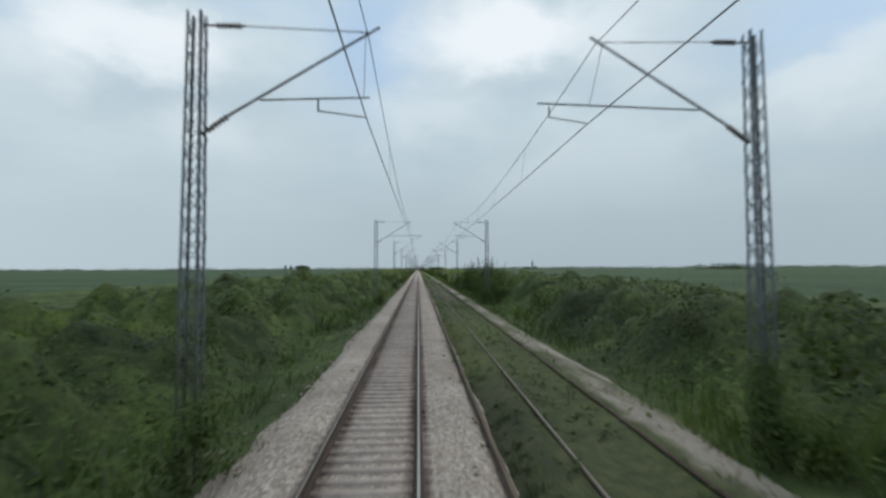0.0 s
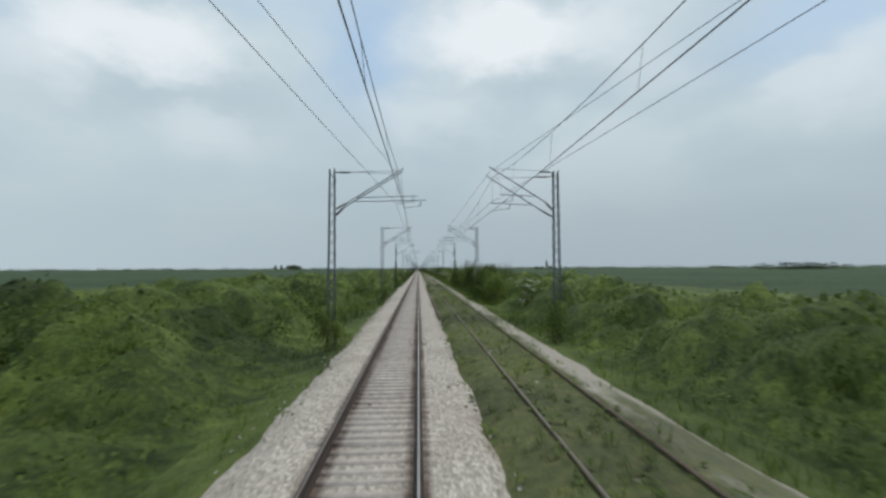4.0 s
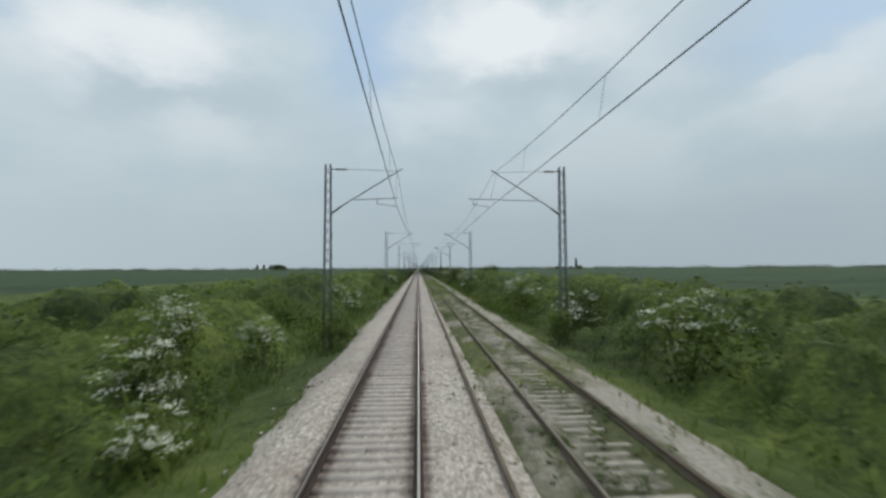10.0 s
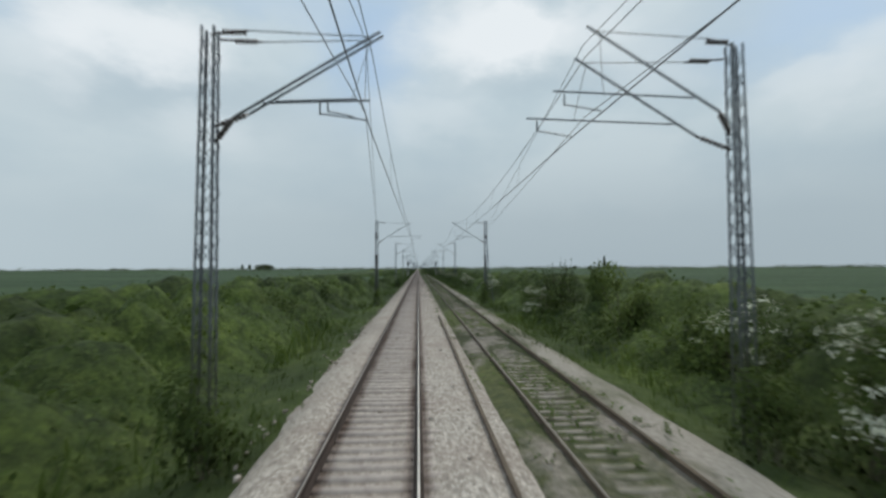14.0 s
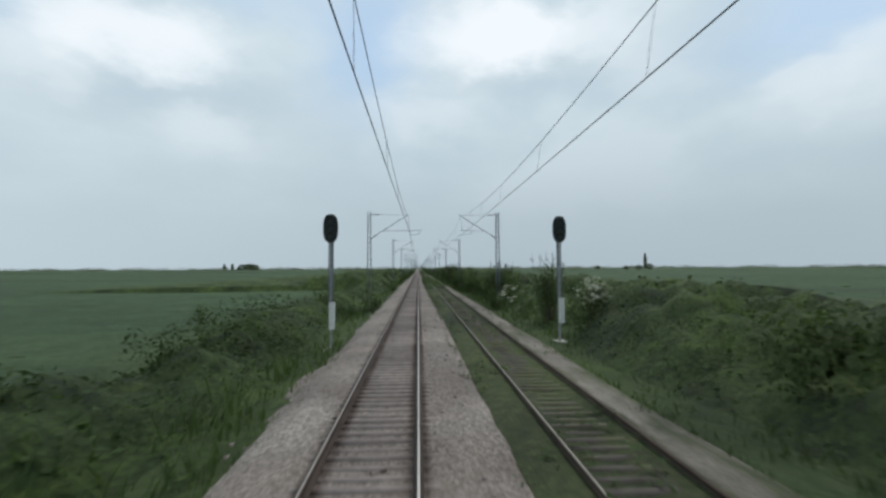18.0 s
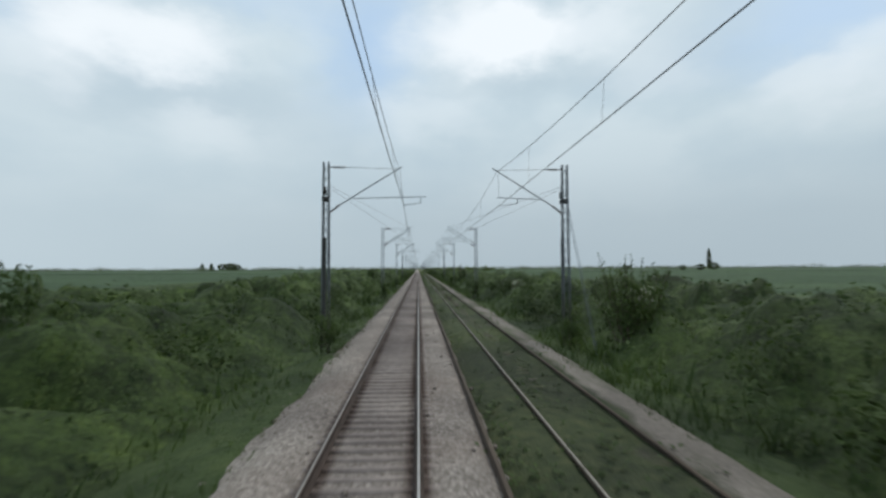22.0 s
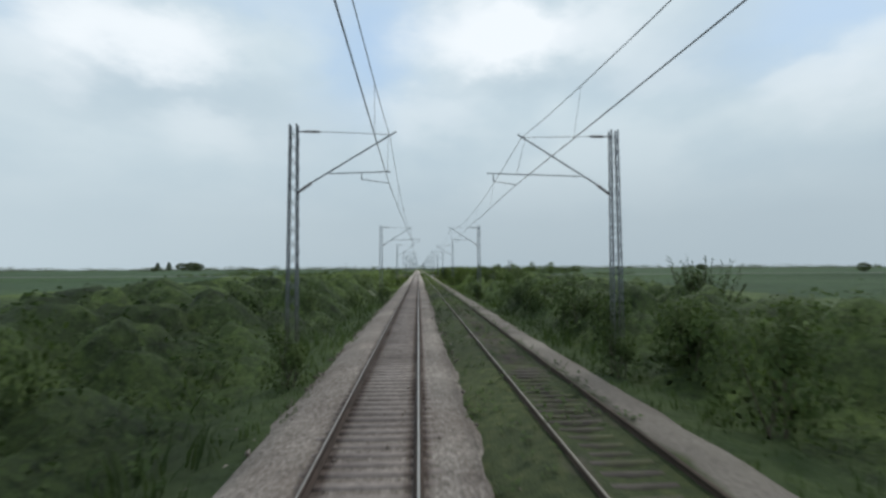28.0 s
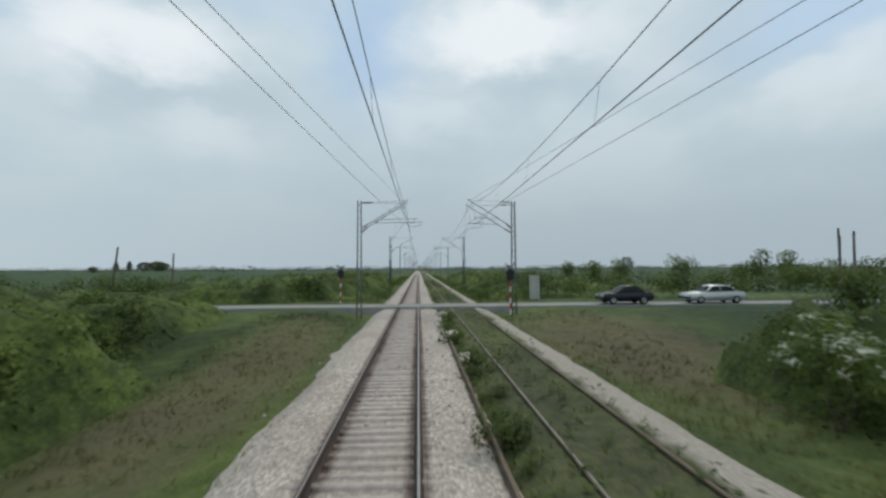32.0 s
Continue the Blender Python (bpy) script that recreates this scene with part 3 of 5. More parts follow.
def sleeper_mesh(name, mat, half, wide):
    """A sleeper with sloping sides, and the two fastening pads under each rail."""
    v, f = [], []
    for x0, x1, y, z0, z1, e in ((-half, half, wide / 2, -0.34, -0.165, 0.022), (-0.90, -0.60, wide * 0.30, -0.17, -0.155, 0.01), (0.60, 0.90, wide * 0.30, -0.17, -0.155, 0.01)):
        n = len(v)
        v += [(x0, -y, z0), (x1, -y, z0), (x1, y, z0), (x0, y, z0), (x0 + e, e - y, z1), (x1 - e, e - y, z1), (x1 - e, y - e, z1), (x0 + e, y - e, z1)]
        f += [(n + a, n + b, n + c, n + d) for a, b, c, d in ((4, 5, 6, 7), (0, 1, 5, 4), (1, 2, 6, 5), (2, 3, 7, 6), (3, 0, 4, 7))]
    return mesh_np(name, np.array(v), np.array(f), mat)


def joined(name, me, xs, ys, zs, turn, mat):
    v = np.array([q.co[:] for q in me.vertices])
    ca, sa = np.cos(turn)[:, None], np.sin(turn)[:, None]
    V = np.stack([v[:, 0] * ca - v[:, 1] * sa + xs[:, None], v[:, 0] * sa + v[:, 1] * ca + ys[:, None], v[:, 2] + zs[:, None]], -1)
    quads = np.array([p.vertices[:] for p in me.polygons])
    off = (np.arange(len(xs)) * len(v))[:, None, None]
    return new(name, mesh_np(name, V.reshape(-1, 3), (quads[None] + off).reshape(-1, 4), mat))


def build_track(x0, label, sleeper_mat, rust, head, pitch, wide, single, zs, rng):
    track = tagged(new("railway_track"), label, "railway track")
    track.location = (x0, 0, zs)
    for s in (-0.75, 0.75):
        rail = new("rail", rail_mesh("rail", -30, FAR, rust))
        rail.parent, rail.location = track, (s, 0, 0)
        # Left used rail: weaker sky reflection painted in as darker steel.
        top = new("running_surface", head_strip(-30, FAR, head if (s > 0) == (head is POLISHED) else DIMMED_STEEL if s < 0 else rust))
        top.parent = rail
        tagged(top, "rail head worn bright by wheels" if head is POLISHED and s > 0 else "worn rail head, darker in colour")
    me = sleeper_mesh("sleeper", sleeper_mat, 1.22, wide)
    ys = np.arange(2.0, 1420.0, pitch)
    ys = ys + rng.normal(0, 0.012, len(ys))
    turn = rng.normal(0, 0.006, len(ys))
    near = ys < 2.0 + single * pitch
    for y, a in zip(ys[near], turn[near]):
        shared("sleeper", me, track, pose(0, y, rng.normal(-0.008, 0.007), 0, 0, math.degrees(a)))
    rest = joined("sleeper_run", me, np.zeros((~near).sum()), ys[~near], rng.normal(-0.008, 0.008, (~near).sum()), turn[~near], sleeper_mat)
    rest.parent = track
    tagged(rest, kind="stuff")
    return track


rng = np.random.default_rng(7)
build_track(0.0, "straight used railway track with steel rails on concrete sleepers", CONCRETE_SLEEPER, RUST, POLISHED, 0.34, 0.175, 290, 0.0, rng)
build_track(3.85, "disused overgrown railway track with rusty rails on old sleepers", OLD_SLEEPER, OLD_RUST, WORN_STEEL, 0.36, 0.18, 200, -0.05, rng)

# ---- overhead line ----
MAST_Y = [-25.0, 8.2, 42.0, 74.0, 106.5, 144.3, 172.7, 201.2, 231.4, 266.5, 298.9, 332.0, 363.9, 399.8, 435.4, 471.3, 507.5, 540.7, 574.7, 610.5,
          647.3, 684.0, 720.3, 754.2, 788.2, 821.1, 855.4, 886.0, 917.5, 948.0, 978.7, 1013.1, 1046.0, 1078.4, 1111.6, 1148.2, 1182.4, 1213.0, 1246.2, 1279.5]
MAST_Y += [1279.5 + 33.5 * i for i in range(1, 14)]
ANCHOR_Y = [144.3, 231.4, 507.5, 574.7, 855.4, 948.0, 1213.0, 1279.5]
OVERLAP = [(144.3, 231.4), (507.5, 574.7), (855.4, 948.0), (1213.0, 1279.5)]
MAST_TOP, TIE_Z, HEEL_Z, MESS_Z, TUBE_Z, WIRE_Z = 7.5, 7.28, 5.25, 7.2, 5.95, 5.62


def mast_lattice():
    """Four angle chords and crossed lacing on all four faces."""
    chords = []
    hw = lambda z: 0.185 - 0.055 * (z + 0.6) / 8.1
    hd = lambda z: 0.15 - 0.04 * (z + 0.6) / 8.1
    corner = lambda sx, sy, z: Vector((sx * hw(z), sy * hd(z), z))
    for sx in (-1, 1):
        for sy in (-1, 1):
            bm = bmesh.new()
            a, b = corner(sx, sy, -0.9), corner(sx, sy, MAST_TOP)
            for (ux, uy) in ((1, 0), (0, 1)):
                w = 0.043
                vs = []
                for q in (a, b):
                    for k in (0, 1):
                        for th in (0, 0.012):
                            off = Vector((-sx * (w * k if ux else th), -sy * (w * k if uy else th), 0))
                            vs.append(bm.verts.new(q + off))
                for f in ((0, 1, 5, 4), (2, 6, 7, 3), (0, 4, 6, 2), (1, 3, 7, 5), (0, 2, 3, 1), (4, 5, 7, 6)):
                    bm.faces.new([vs[i] for i in f])
            bmesh.ops.recalc_face_normals(bm, faces=bm.faces[:])
            chords.append(bm)
    zs = np.linspace(-0.5, MAST_TOP - 0.1, 19)
    lace = []
    for (s0, s1) in (((-1, -1), (1, -1)), ((-1, 1), (1, 1)), ((-1, -1), (-1, 1)), ((1, -1), (1, 1))):
        bm = bmesh.new()
        across = (corner(*s1, 0) - corner(*s0, 0)).normalized()
        deep = Vector((across.y, -across.x, 0)) * 0.005
        # Two flats zigzag up each face and cross in every bay, one just behind the other.
        for first in (0, 1):
            last = None
            back = Vector((across.y, -across.x, 0)) * (0.012 * first)
            for i, z in enumerate(zs):
                c = corner(*(s0 if (i + first) % 2 else s1), z) + back
                ring = [bm.verts.new(c + Vector((0, 0, e)) + d) for e, d in ((-0.010, -deep), (-0.010, deep), (0.010, deep), (0.010, -deep))]
                if last:
                    for k in range(4):
                        bm.faces.new((last[k], last[(k + 1) % 4], ring[(k + 1) % 4], ring[k]))
                else:
                    bm.faces.new(ring[::-1])
                last = ring
            bm.faces.new(last)
        bmesh.ops.recalc_face_normals(bm, faces=bm.faces[:])
        lace.append(bm)
    return chords, lace


def build_mast(reach, double=False, anchor=False):
    """A mast at the origin, its track on +x at 3.2 m; reach: how far out the contact wire is held."""
    mast = new("catenary_mast")
    chords, lace = mast_lattice()
    for bm in chords:
        part("chord", bm, MAST_STEEL, mast)
    for bm in lace:
        part("lacing", bm, MAST_STEEL, mast)
    part("foundation", box(bmesh.new(), -0.34, -0.34, -1.6, 0.34, 0.34, -0.86, 0.04), CONCRETE, mast, "weathered concrete mast foundation")
    for side in ((-0.22, 0.22) if double else (0.0,)):
        xm = reach - (0.35 if side > 0 else 0.0)
        y = side * 1.6
        lift = 0.30 if side > 0 else 0.0
        arm = part("bracket_tube", bar(bmesh.new(), (0.62, y, HEEL_Z + 0.42 + lift), (3.0 + 0.25, y, MESS_Z + 0.12 + lift), 0.025, 8), TUBE_STEEL, mast, "slanting steel bracket tube", True)
        bm = bmesh.new()
        bar(bm, (0.13, 0, HEEL_Z + 0.05 + lift), (0.62, y, HEEL_Z + 0.42 + lift), 0.028, 8)
        d = Vector((0.49, y, 0.37))
        for i in range(6):
            c = Vector((0.13, 0, HEEL_Z + 0.05 + lift)) + d * (0.22 + 0.12 * i)
            bar(bm, c - d.normalized() * 0.018, c + d.normalized() * 0.018, 0.055, 10)
        part("insulator", bm, INSULATOR, arm, "ribbed brown insulator", True)
        bm = bmesh.new()
        bar(bm, (0.1, y * 0.5, TIE_Z + lift * 0.3), (0.85, y, TIE_Z + lift * 0.5), 0.022, 6)
        for i in range(6):
            c = Vector((0.36 + 0.075 * i, y * 0.8, TIE_Z + lift * 0.4))
            bar(bm, c, c + Vector((0.035, 0, 0)), 0.05, 10)
        part("insulator", bm, INSULATOR, mast, "ribbed brown insulator on the top tie", True)
        part("tie_rod", bar(bmesh.new(), (0.85, y, TIE_Z + lift * 0.5), (3.05, y, MESS_Z + 0.02 + lift), 0.011, 5), TUBE_STEEL, mast)
        end = xm + (0.05 if reach < 3.2 else 0.95)
        tube = part("registration_tube", bar(bmesh.new(), (1.12, y, TUBE_Z + lift - 0.02), (end, y, TUBE_Z + lift + 0.06), 0.018, 8), TUBE_STEEL, mast, "", True)
        bm = bmesh.new()
        pivot = 2.15 if reach < 3.2 else end - 0.22
        bar(bm, (pivot, y, TUBE_Z + lift), (pivot, y, TUBE_Z + lift - 0.22), 0.018, 5)
        bar(bm, (pivot, y, TUBE_Z + lift - 0.2), (xm, y, WIRE_Z + lift + 0.02), 0.014, 5)
        part("steady_arm", bm, TUBE_STEEL, tube)
        part("hanger", bar(bmesh.new(), (xm - 0.05, y, TUBE_Z + lift + 0.03), (3.0, y, MESS_Z + lift), 0.006, 4), WIRE, mast)
    if anchor:
        # One ribbed column: the discs lie close on one another.
        outline = [(r, 0.7 + 0.16 * i + dz) for i in range(22) for r, dz in ((0.05, 0.0), (0.088, 0.01), (0.088, 0.135), (0.05, 0.145))]
        bm = bmesh.new()
        rings = [[bm.verts.new((0.02 + r * math.cos(a), -0.36 + r * math.sin(a), z)) for a in np.arange(10) * math.pi / 5] for r, z in outline]
        for lo, hi in zip(rings[:-1], rings[1:]):
            for i in range(10):
                bm.faces.new((lo[i], lo[(i + 1) % 10], hi[(i + 1) % 10], hi[i]))
        bm.faces.new(rings[0][::-1])
        bm.faces.new(rings[-1])
        part("counterweight", bm, CAST_IRON, mast, "stack of dark cast iron tension weights")
        bm = bmesh.new()
        bar(bm, (0.02, -0.36, 4.2), (0.02, -0.42, 6.2), 0.012, 5)
        bar(bm, (0.02, -0.30, 6.1), (0.02, 0.30, 6.1), 0.03, 6)
        bar(bm, (-0.03, -0.42, 6.2), (0.07, -0.42, 6.2), 0.16, 14)
        box(bm, -0.12, -0.32, 5.78, 0.15, 0.12, 5.96, 0.03)
        part("tension_pulley", bm, CAST_IRON, mast, "dark tension pulley and bracket", True)
        bm = bmesh.new()
        bar(bm, (0.0, 0.1, 6.3), (-0.38, 2.7, -1.0), 0.011, 5)
        bar(bm, (0.0, 0.1, 5.9), (-0.34, 2.6, -1.0), 0.011, 5)
        part("guy_rod", bm, TUBE_STEEL, mast)
    return mast


PULL, PUSH = 3.02, 3.34     # contact wire, from the mast, on alternate masts
protos = {}
for reach in (PULL, PUSH):
    for double in (False, True):
        for anchor in (False, True):
            if double and anchor:
                continue
            m = build_mast(reach, double, anchor)
            label = "grey lattice steel mast carrying a bracket arm over the track"
            if double:
                label = "grey lattice steel mast carrying two bracket arms side by side"
            if anchor:
                label = "grey lattice steel mast with dark tension weights and guy rods"
            protos[reach, double, anchor] = tagged(m, label, "catenary mast", "masts along the line")
used = set()


def put_mast(key, m):
    if key in used:
        return copy_thing(protos[key], m)
    used.add(key)
    protos[key].matrix_basis = m
    return protos[key]


LEFT_X, RIGHT_X = -3.2, 7.3
stagger_left, stagger_right = [], []
for i, y in enumerate(MAST_Y):
    double = any(a < y < b for a, b in OVERLAP)
    anchor = y in ANCHOR_Y
    rl, rr = (PULL, PUSH) if i % 2 else (PUSH, PULL)
    put_mast((rl, double, anchor), pose(LEFT_X, y - 0.2, -0.1, 0, 0, 0))
    put_mast((rr, double, anchor), pose(RIGHT_X, y - 0.05, -0.1, 0, 0, 180))
    stagger_left.append(LEFT_X + rl)
    stagger_right.append(RIGHT_X - rr)
for key in protos:
    if key not in used:
        for o in (*protos[key].children_recursive, protos[key]):
            bpy.data.objects.remove(o)


def tube_path(points, r, sides=4):
    p = np.array(points)
    a = np.arange(sides) * 2 * np.pi / sides + np.pi / 4
    v = np.stack([p[:, 0:1] + r * np.cos(a), np.repeat(p[:, 1:2], sides, 1), p[:, 2:3] + r * np.sin(a)], -1).reshape(-1, 3)
    i = np.arange(len(p) - 1)[:, None] * sides
    k = np.arange(sides)[None]
    f = np.stack([i + k, i + (k + 1) % sides, i + sides + (k + 1) % sides, i + sides + k], -1).reshape(-1, 4)
    return v, f


def build_line(name_label, xw, xm):
    """Contact wire, messenger wire and droppers of one track."""
    line = tagged(new("overhead_line"), name_label, "overhead wire")
    contact, mess, drops = [], [], ([], [])
    n = 0
    for (y0, y1, a0, a1) in zip(MAST_Y[:-1], MAST_Y[1:], xw[:-1], xw[1:]):
        for k in range(12):
            u = k / 12
            y = y0 + (y1 - y0) * u
            sag = 4 * u * (1 - u)
            contact.append((a0 + (a1 - a0) * u, y, WIRE_Z - 0.1 - 0.03 * sag))
            mess.append((xm + (a0 + (a1 - a0) * u - xm) * 0.35, y, MESS_Z - 0.1 - 0.85 * sag))
            if k in (2, 4, 6, 8, 10):
                v, f = tube_path([contact[-1], (mess[-1][0] + 0.001, mess[-1][1] + 0.02, mess[-1][2])], 0.005, 3)
                drops[0].append(v)
                drops[1].append(f + n)
                n += len(v)
    for nm, pts, r in (("contact_wire", contact, 0.0115), ("messenger_wire", mess, 0.0095)):
        v, f = tube_path(pts, r, 5)
        new(nm, mesh_np(nm, v, f, WIRE)).parent = line
    d = new("dropper_run", mesh_np("dropper_run", np.concatenate(drops[0]), np.concatenate(drops[1]), WIRE))
    d.parent = line
    tagged(d, kind="stuff")


build_line("taut dark contact wire hung from a sagging messenger wire", stagger_left, -0.15)
build_line("taut dark contact wire hung over the disused track", stagger_right, 4.28)
# Second pair of wires where two tension lengths overlap; they climb to the anchor masts.
for x_track, x_mast, sgn in ((0.0, LEFT_X, 1), (3.85, RIGHT_X, -1)):
    for y0, y1 in OVERLAP:
        line = tagged(new("overhead_line"), "second dark wire pair running out to an anchor mast", "overhead wire")
        mid = [y for y in MAST_Y if y0 < y < y1]
        for nm, za, zm, r in (("contact_wire", 6.35, 5.85, 0.008), ("messenger_wire", 6.45, 7.35, 0.008)):
            pts = [(x_mast + 0.05 * sgn, y0, za)] + [(x_track - 0.28 * sgn, y, zm) for y in mid] + [(x_mast + 0.05 * sgn, y1, za)]
            v, f = tube_path(pts, r, 5)
            new(nm, mesh_np(nm, v, f, WIRE)).parent = line

# ---- plants ----
def blade_proto(rng, blades, height, wide, spread, bend):
    """A tuft: bent tapering blades, each of two faces (quads; the tip is narrow)."""
    v, f = [], []
    for _ in range(blades):
        a, b = rng.uniform(0, 2 * np.pi, 2)
        r = spread * np.sqrt(rng.uniform(0, 1))
        h = height * rng.uniform(0.55, 1.1)
        w = wide * rng.uniform(0.7, 1.3)
        base = np.array([r * np.cos(a), r * np.sin(a), -0.04])
        out = np.array([np.cos(b), np.sin(b), 0])
        side = np.array([-np.sin(b), np.cos(b), 0])
        n = len(v)
        bd = bend * rng.uniform(0.4, 1.4)
        for t, ww, o in ((0.0, 0.8, 0.0), (0.55, 1.0, 0.35), (1.0, 0.25, 1.0)):
            c = base + np.array([0, 0, h * t]) + out * bd * h * o
            v += [c - side * w * ww / 2, c + side * w * ww / 2]
        f += [(n, n + 1, n + 3, n + 2), (n + 2, n + 3, n + 5, n + 4)]
    return np.array(v), np.array(f)


def leafy_proto(rng, leaves, height, size):
    """A broad weed: folded leaves all the way up a few stems."""
    v, f = [], []
    for _ in range(leaves):
        z = height * rng.uniform(0.08, 1.0)
        r = (0.32 * height) * (1.05 - 0.75 * z / height) * np.sqrt(rng.uniform(0.1, 1))
        a = rng.uniform(0, 2 * np.pi)
        c = np.array([r * np.cos(a), r * np.sin(a), z])
        d = np.array([np.cos(a), np.sin(a), rng.uniform(-0.5, 0.5)])
        s = np.array([-np.sin(a), np.cos(a), rng.uniform(-0.4, 0.4)])
        q = size * rng.uniform(0.6, 1.4)
        n = len(v)
        v += [c, c + d * q * 0.5 - s * q * 0.28 + (0, 0, 0.05 * q), c + d * q, c + d * q * 0.5 + s * q * 0.28 + (0, 0, 0.05 * q)]
        f += [(n, n + 1, n + 2, n + 3)]
    return np.array(v), np.array(f)


def mass_normals(v):
    return (v - (0, 0, 0.28)) * (1.0, 1.0, 0.9) + (0, 0, 0.22)


def bush_meshes(rng, leaves, size, flowers, stem_count, squat, wispy=0.0):
    """Foliage, blossom and stems of a bush about 1 m high and 1.1 m wide; lobes give it an uneven outline."""
    lobes = []
    for _ in range(rng.integers(5, 9)):
        a = rng.uniform(0, 2 * np.pi)
        r = rng.uniform(0.05, 0.34)
        z = rng.uniform(0.30, 0.74) * squat
        lobes.append((np.array([r * np.cos(a), r * np.sin(a), z]), rng.uniform(0.15, 0.27) * (1 - 0.3 * wispy)))
    v, f, fv, ff = [], [], [], []

    def leaf(v, f, c, nrm, q):
        t = rng.normal(size=3)
        s = np.cross(nrm, t)
        s /= np.linalg.norm(s) + 1e-6
        d = np.cross(s, nrm)
        n = len(v)
        v += [c - d * q * 0.6, c - s * q * 0.38 + nrm * q * 0.12, c + d * q * 0.6, c + s * q * 0.38 + nrm * q * 0.12]
        f.append((n, n + 1, n + 2, n + 3))

    for i in range(leaves):
        c0, r0 = lobes[rng.integers(len(lobes))]
        d = rng.normal(size=3)
        d /= np.linalg.norm(d)
        c = c0 + d * r0 * (rng.uniform(0.55, 1.0) + wispy * rng.exponential(0.35)) * np.array([1, 1, 1.0 + 0.5 * wispy])
        c[2] = max(c[2], 0.02 + 0.2 * rng.uniform())
        leaf(v, f, c, (d + rng.normal(0, 0.6, 3) + (0, 0, 0.5)) / 1.4, size * rng.uniform(0.6, 1.5))
    shoots = []
    if wispy:
        # Long upright shoots, leafy to the tip, stand out of the mass.
        for _ in range(46):
            a, out = rng.uniform(0, 2 * np.pi), rng.uniform(0.06, 0.60)
            tip = np.array([out * math.cos(a), out * math.sin(a), rng.uniform(0.66, 1.02)])
            shoots.append(tip)
            for t in np.linspace(0.45, 1.0, 40):
                c = tip * (t ** 0.8, t ** 0.8, t) + rng.normal(0, 0.026 * (1.35 - t), 3)
                leaf(v, f, c, rng.normal(size=3) * 0.7, size * (1.1 - 0.4 * t))
    for i in range(leaves // 2 if wispy else leaves // 4):
        a = rng.uniform(0, 2 * np.pi)
        r = 0.48 * np.sqrt(rng.uniform())
        leaf(v, f, np.array([r * np.cos(a), r * np.sin(a), rng.uniform(0.0, 0.5 if wispy else 0.35)]), rng.normal(size=3) * 0.7, size * 1.2)
    # Blossom sits in flat sprays of many small heads on the outer twigs.
    for i in range(flowers // 5):
        c0, r0 = lobes[rng.integers(len(lobes))]
        d = rng.normal(size=3)
        d[2] = abs(d[2]) * 1.1 + 0.1
        d /= np.linalg.norm(d)
        c, reach = c0 + d * r0 * 1.06, rng.uniform(0.03, 0.085)
        for _ in range(rng.integers(16, 40)):
            leaf(fv, ff, c + rng.normal(0, 1, 3) * reach * (1.0, 1.0, 0.30), d + (0, 0, 0.6) + rng.normal(0, 0.4, 3), 0.0145 * rng.uniform(0.6, 1.5))
    stems = bmesh.new()
    for i in range(stem_count):
        c0, r0 = lobes[i % len(lobes)]
        base = Vector((rng.normal(0, 0.06), rng.normal(0, 0.06), -0.05))
        bar(stems, base, Vector(c0), 0.009, 4, 0.003)
    for tip in shoots:
        pts = [Vector(tip * (t ** 0.8, t ** 0.8, t)) for t in (0.08, 0.4, 0.7, 0.98)]
        for a, b, r in zip(pts[:-1], pts[1:], (0.006, 0.0045, 0.003)):
            bar(stems, a, b, r, 3, r * 0.75)
    me_s = bpy.data.meshes.new("stem")
    stems.to_mesh(me_s)
    stems.free()
    me_s.materials.append(BARK)
    out = {"foliage": mesh_np("foliage", np.array(v), np.array(f), LEAF), "stem": me_s}
    soft_normals(out["foliage"], mass_normals(np.array(v)))
    if flowers:
        out["blossom"] = mesh_np("blossom", np.array(fv), np.array(ff), BLOSSOM)
    return out


def band(rng, y0, y1, x_in, x_out, per_metre, closer=1.6):
    """Random places in a band beside the line, thicker on the side of the track."""
    n = int((y1 - y0) * per_metre)
    u = rng.uniform(0, 1, n) ** closer
    return x_in + (x_out - x_in) * u, rng.uniform(y0, y1, n)


prng = np.random.default_rng(11)
grass_protos = [blade_proto(prng, 6, 0.50, 0.040, 0.34, 0.6) for _ in range(5)]
thin_protos = [blade_proto(prng, 4, 0.42, 0.036, 0.20, 0.8) for _ in range(5)]
weed_protos = [leafy_proto(prng, 20, 0.75, 0.11) for _ in range(5)]
shoot_protos = [leafy_proto(prng, 13, 0.62, 0.12) for _ in range(6)]
low_protos = [leafy_proto(prng, 7, 0.20, 0.11) for _ in range(5)]


def height_noise(xs, ys):
    return 0.75 + 0.9 * smooth_noise(xs * 2.0, ys, 7.0, 12.0)


END = 1400.0


def scrub_top(x, y):
    """How high above the rails the scrub stands, by the stretch of line."""
    x, y = np.asarray(x, float), np.asarray(y, float)
    left = np.interp(y, [0, 600, 640, 745, 790, 1400], [2.25, 2.25, 1.0, 1.0, 2.25, 2.25]) * np.interp(-x, [3.0, 4.4, 7.0, 12.0], [0.05, 0.45, 0.95, 1.05])
    right = np.interp(y, [0, 45, 70, 85, 130, 190, 205, 236, 245, 465, 472, 484, 490, 760, 780, 812, 820, 900, 1000, 1105, 1115, 1222, 1400],
                      [2.3, 2.4, 2.4, 1.7, 1.7, 2.3, 2.6, 2.6, 2.3, 2.3, 2.7, 2.7, 2.3, 2.2, 2.5, 2.5, 2.4, 2.2, 2.0, 2.2, 2.4, 2.4, 2.2]) * np.interp(x, [6.3, 7.5, 9.5, 14.0], [0.1, 0.55, 1.0, 1.05])
    return np.where(x < 0, left, right)


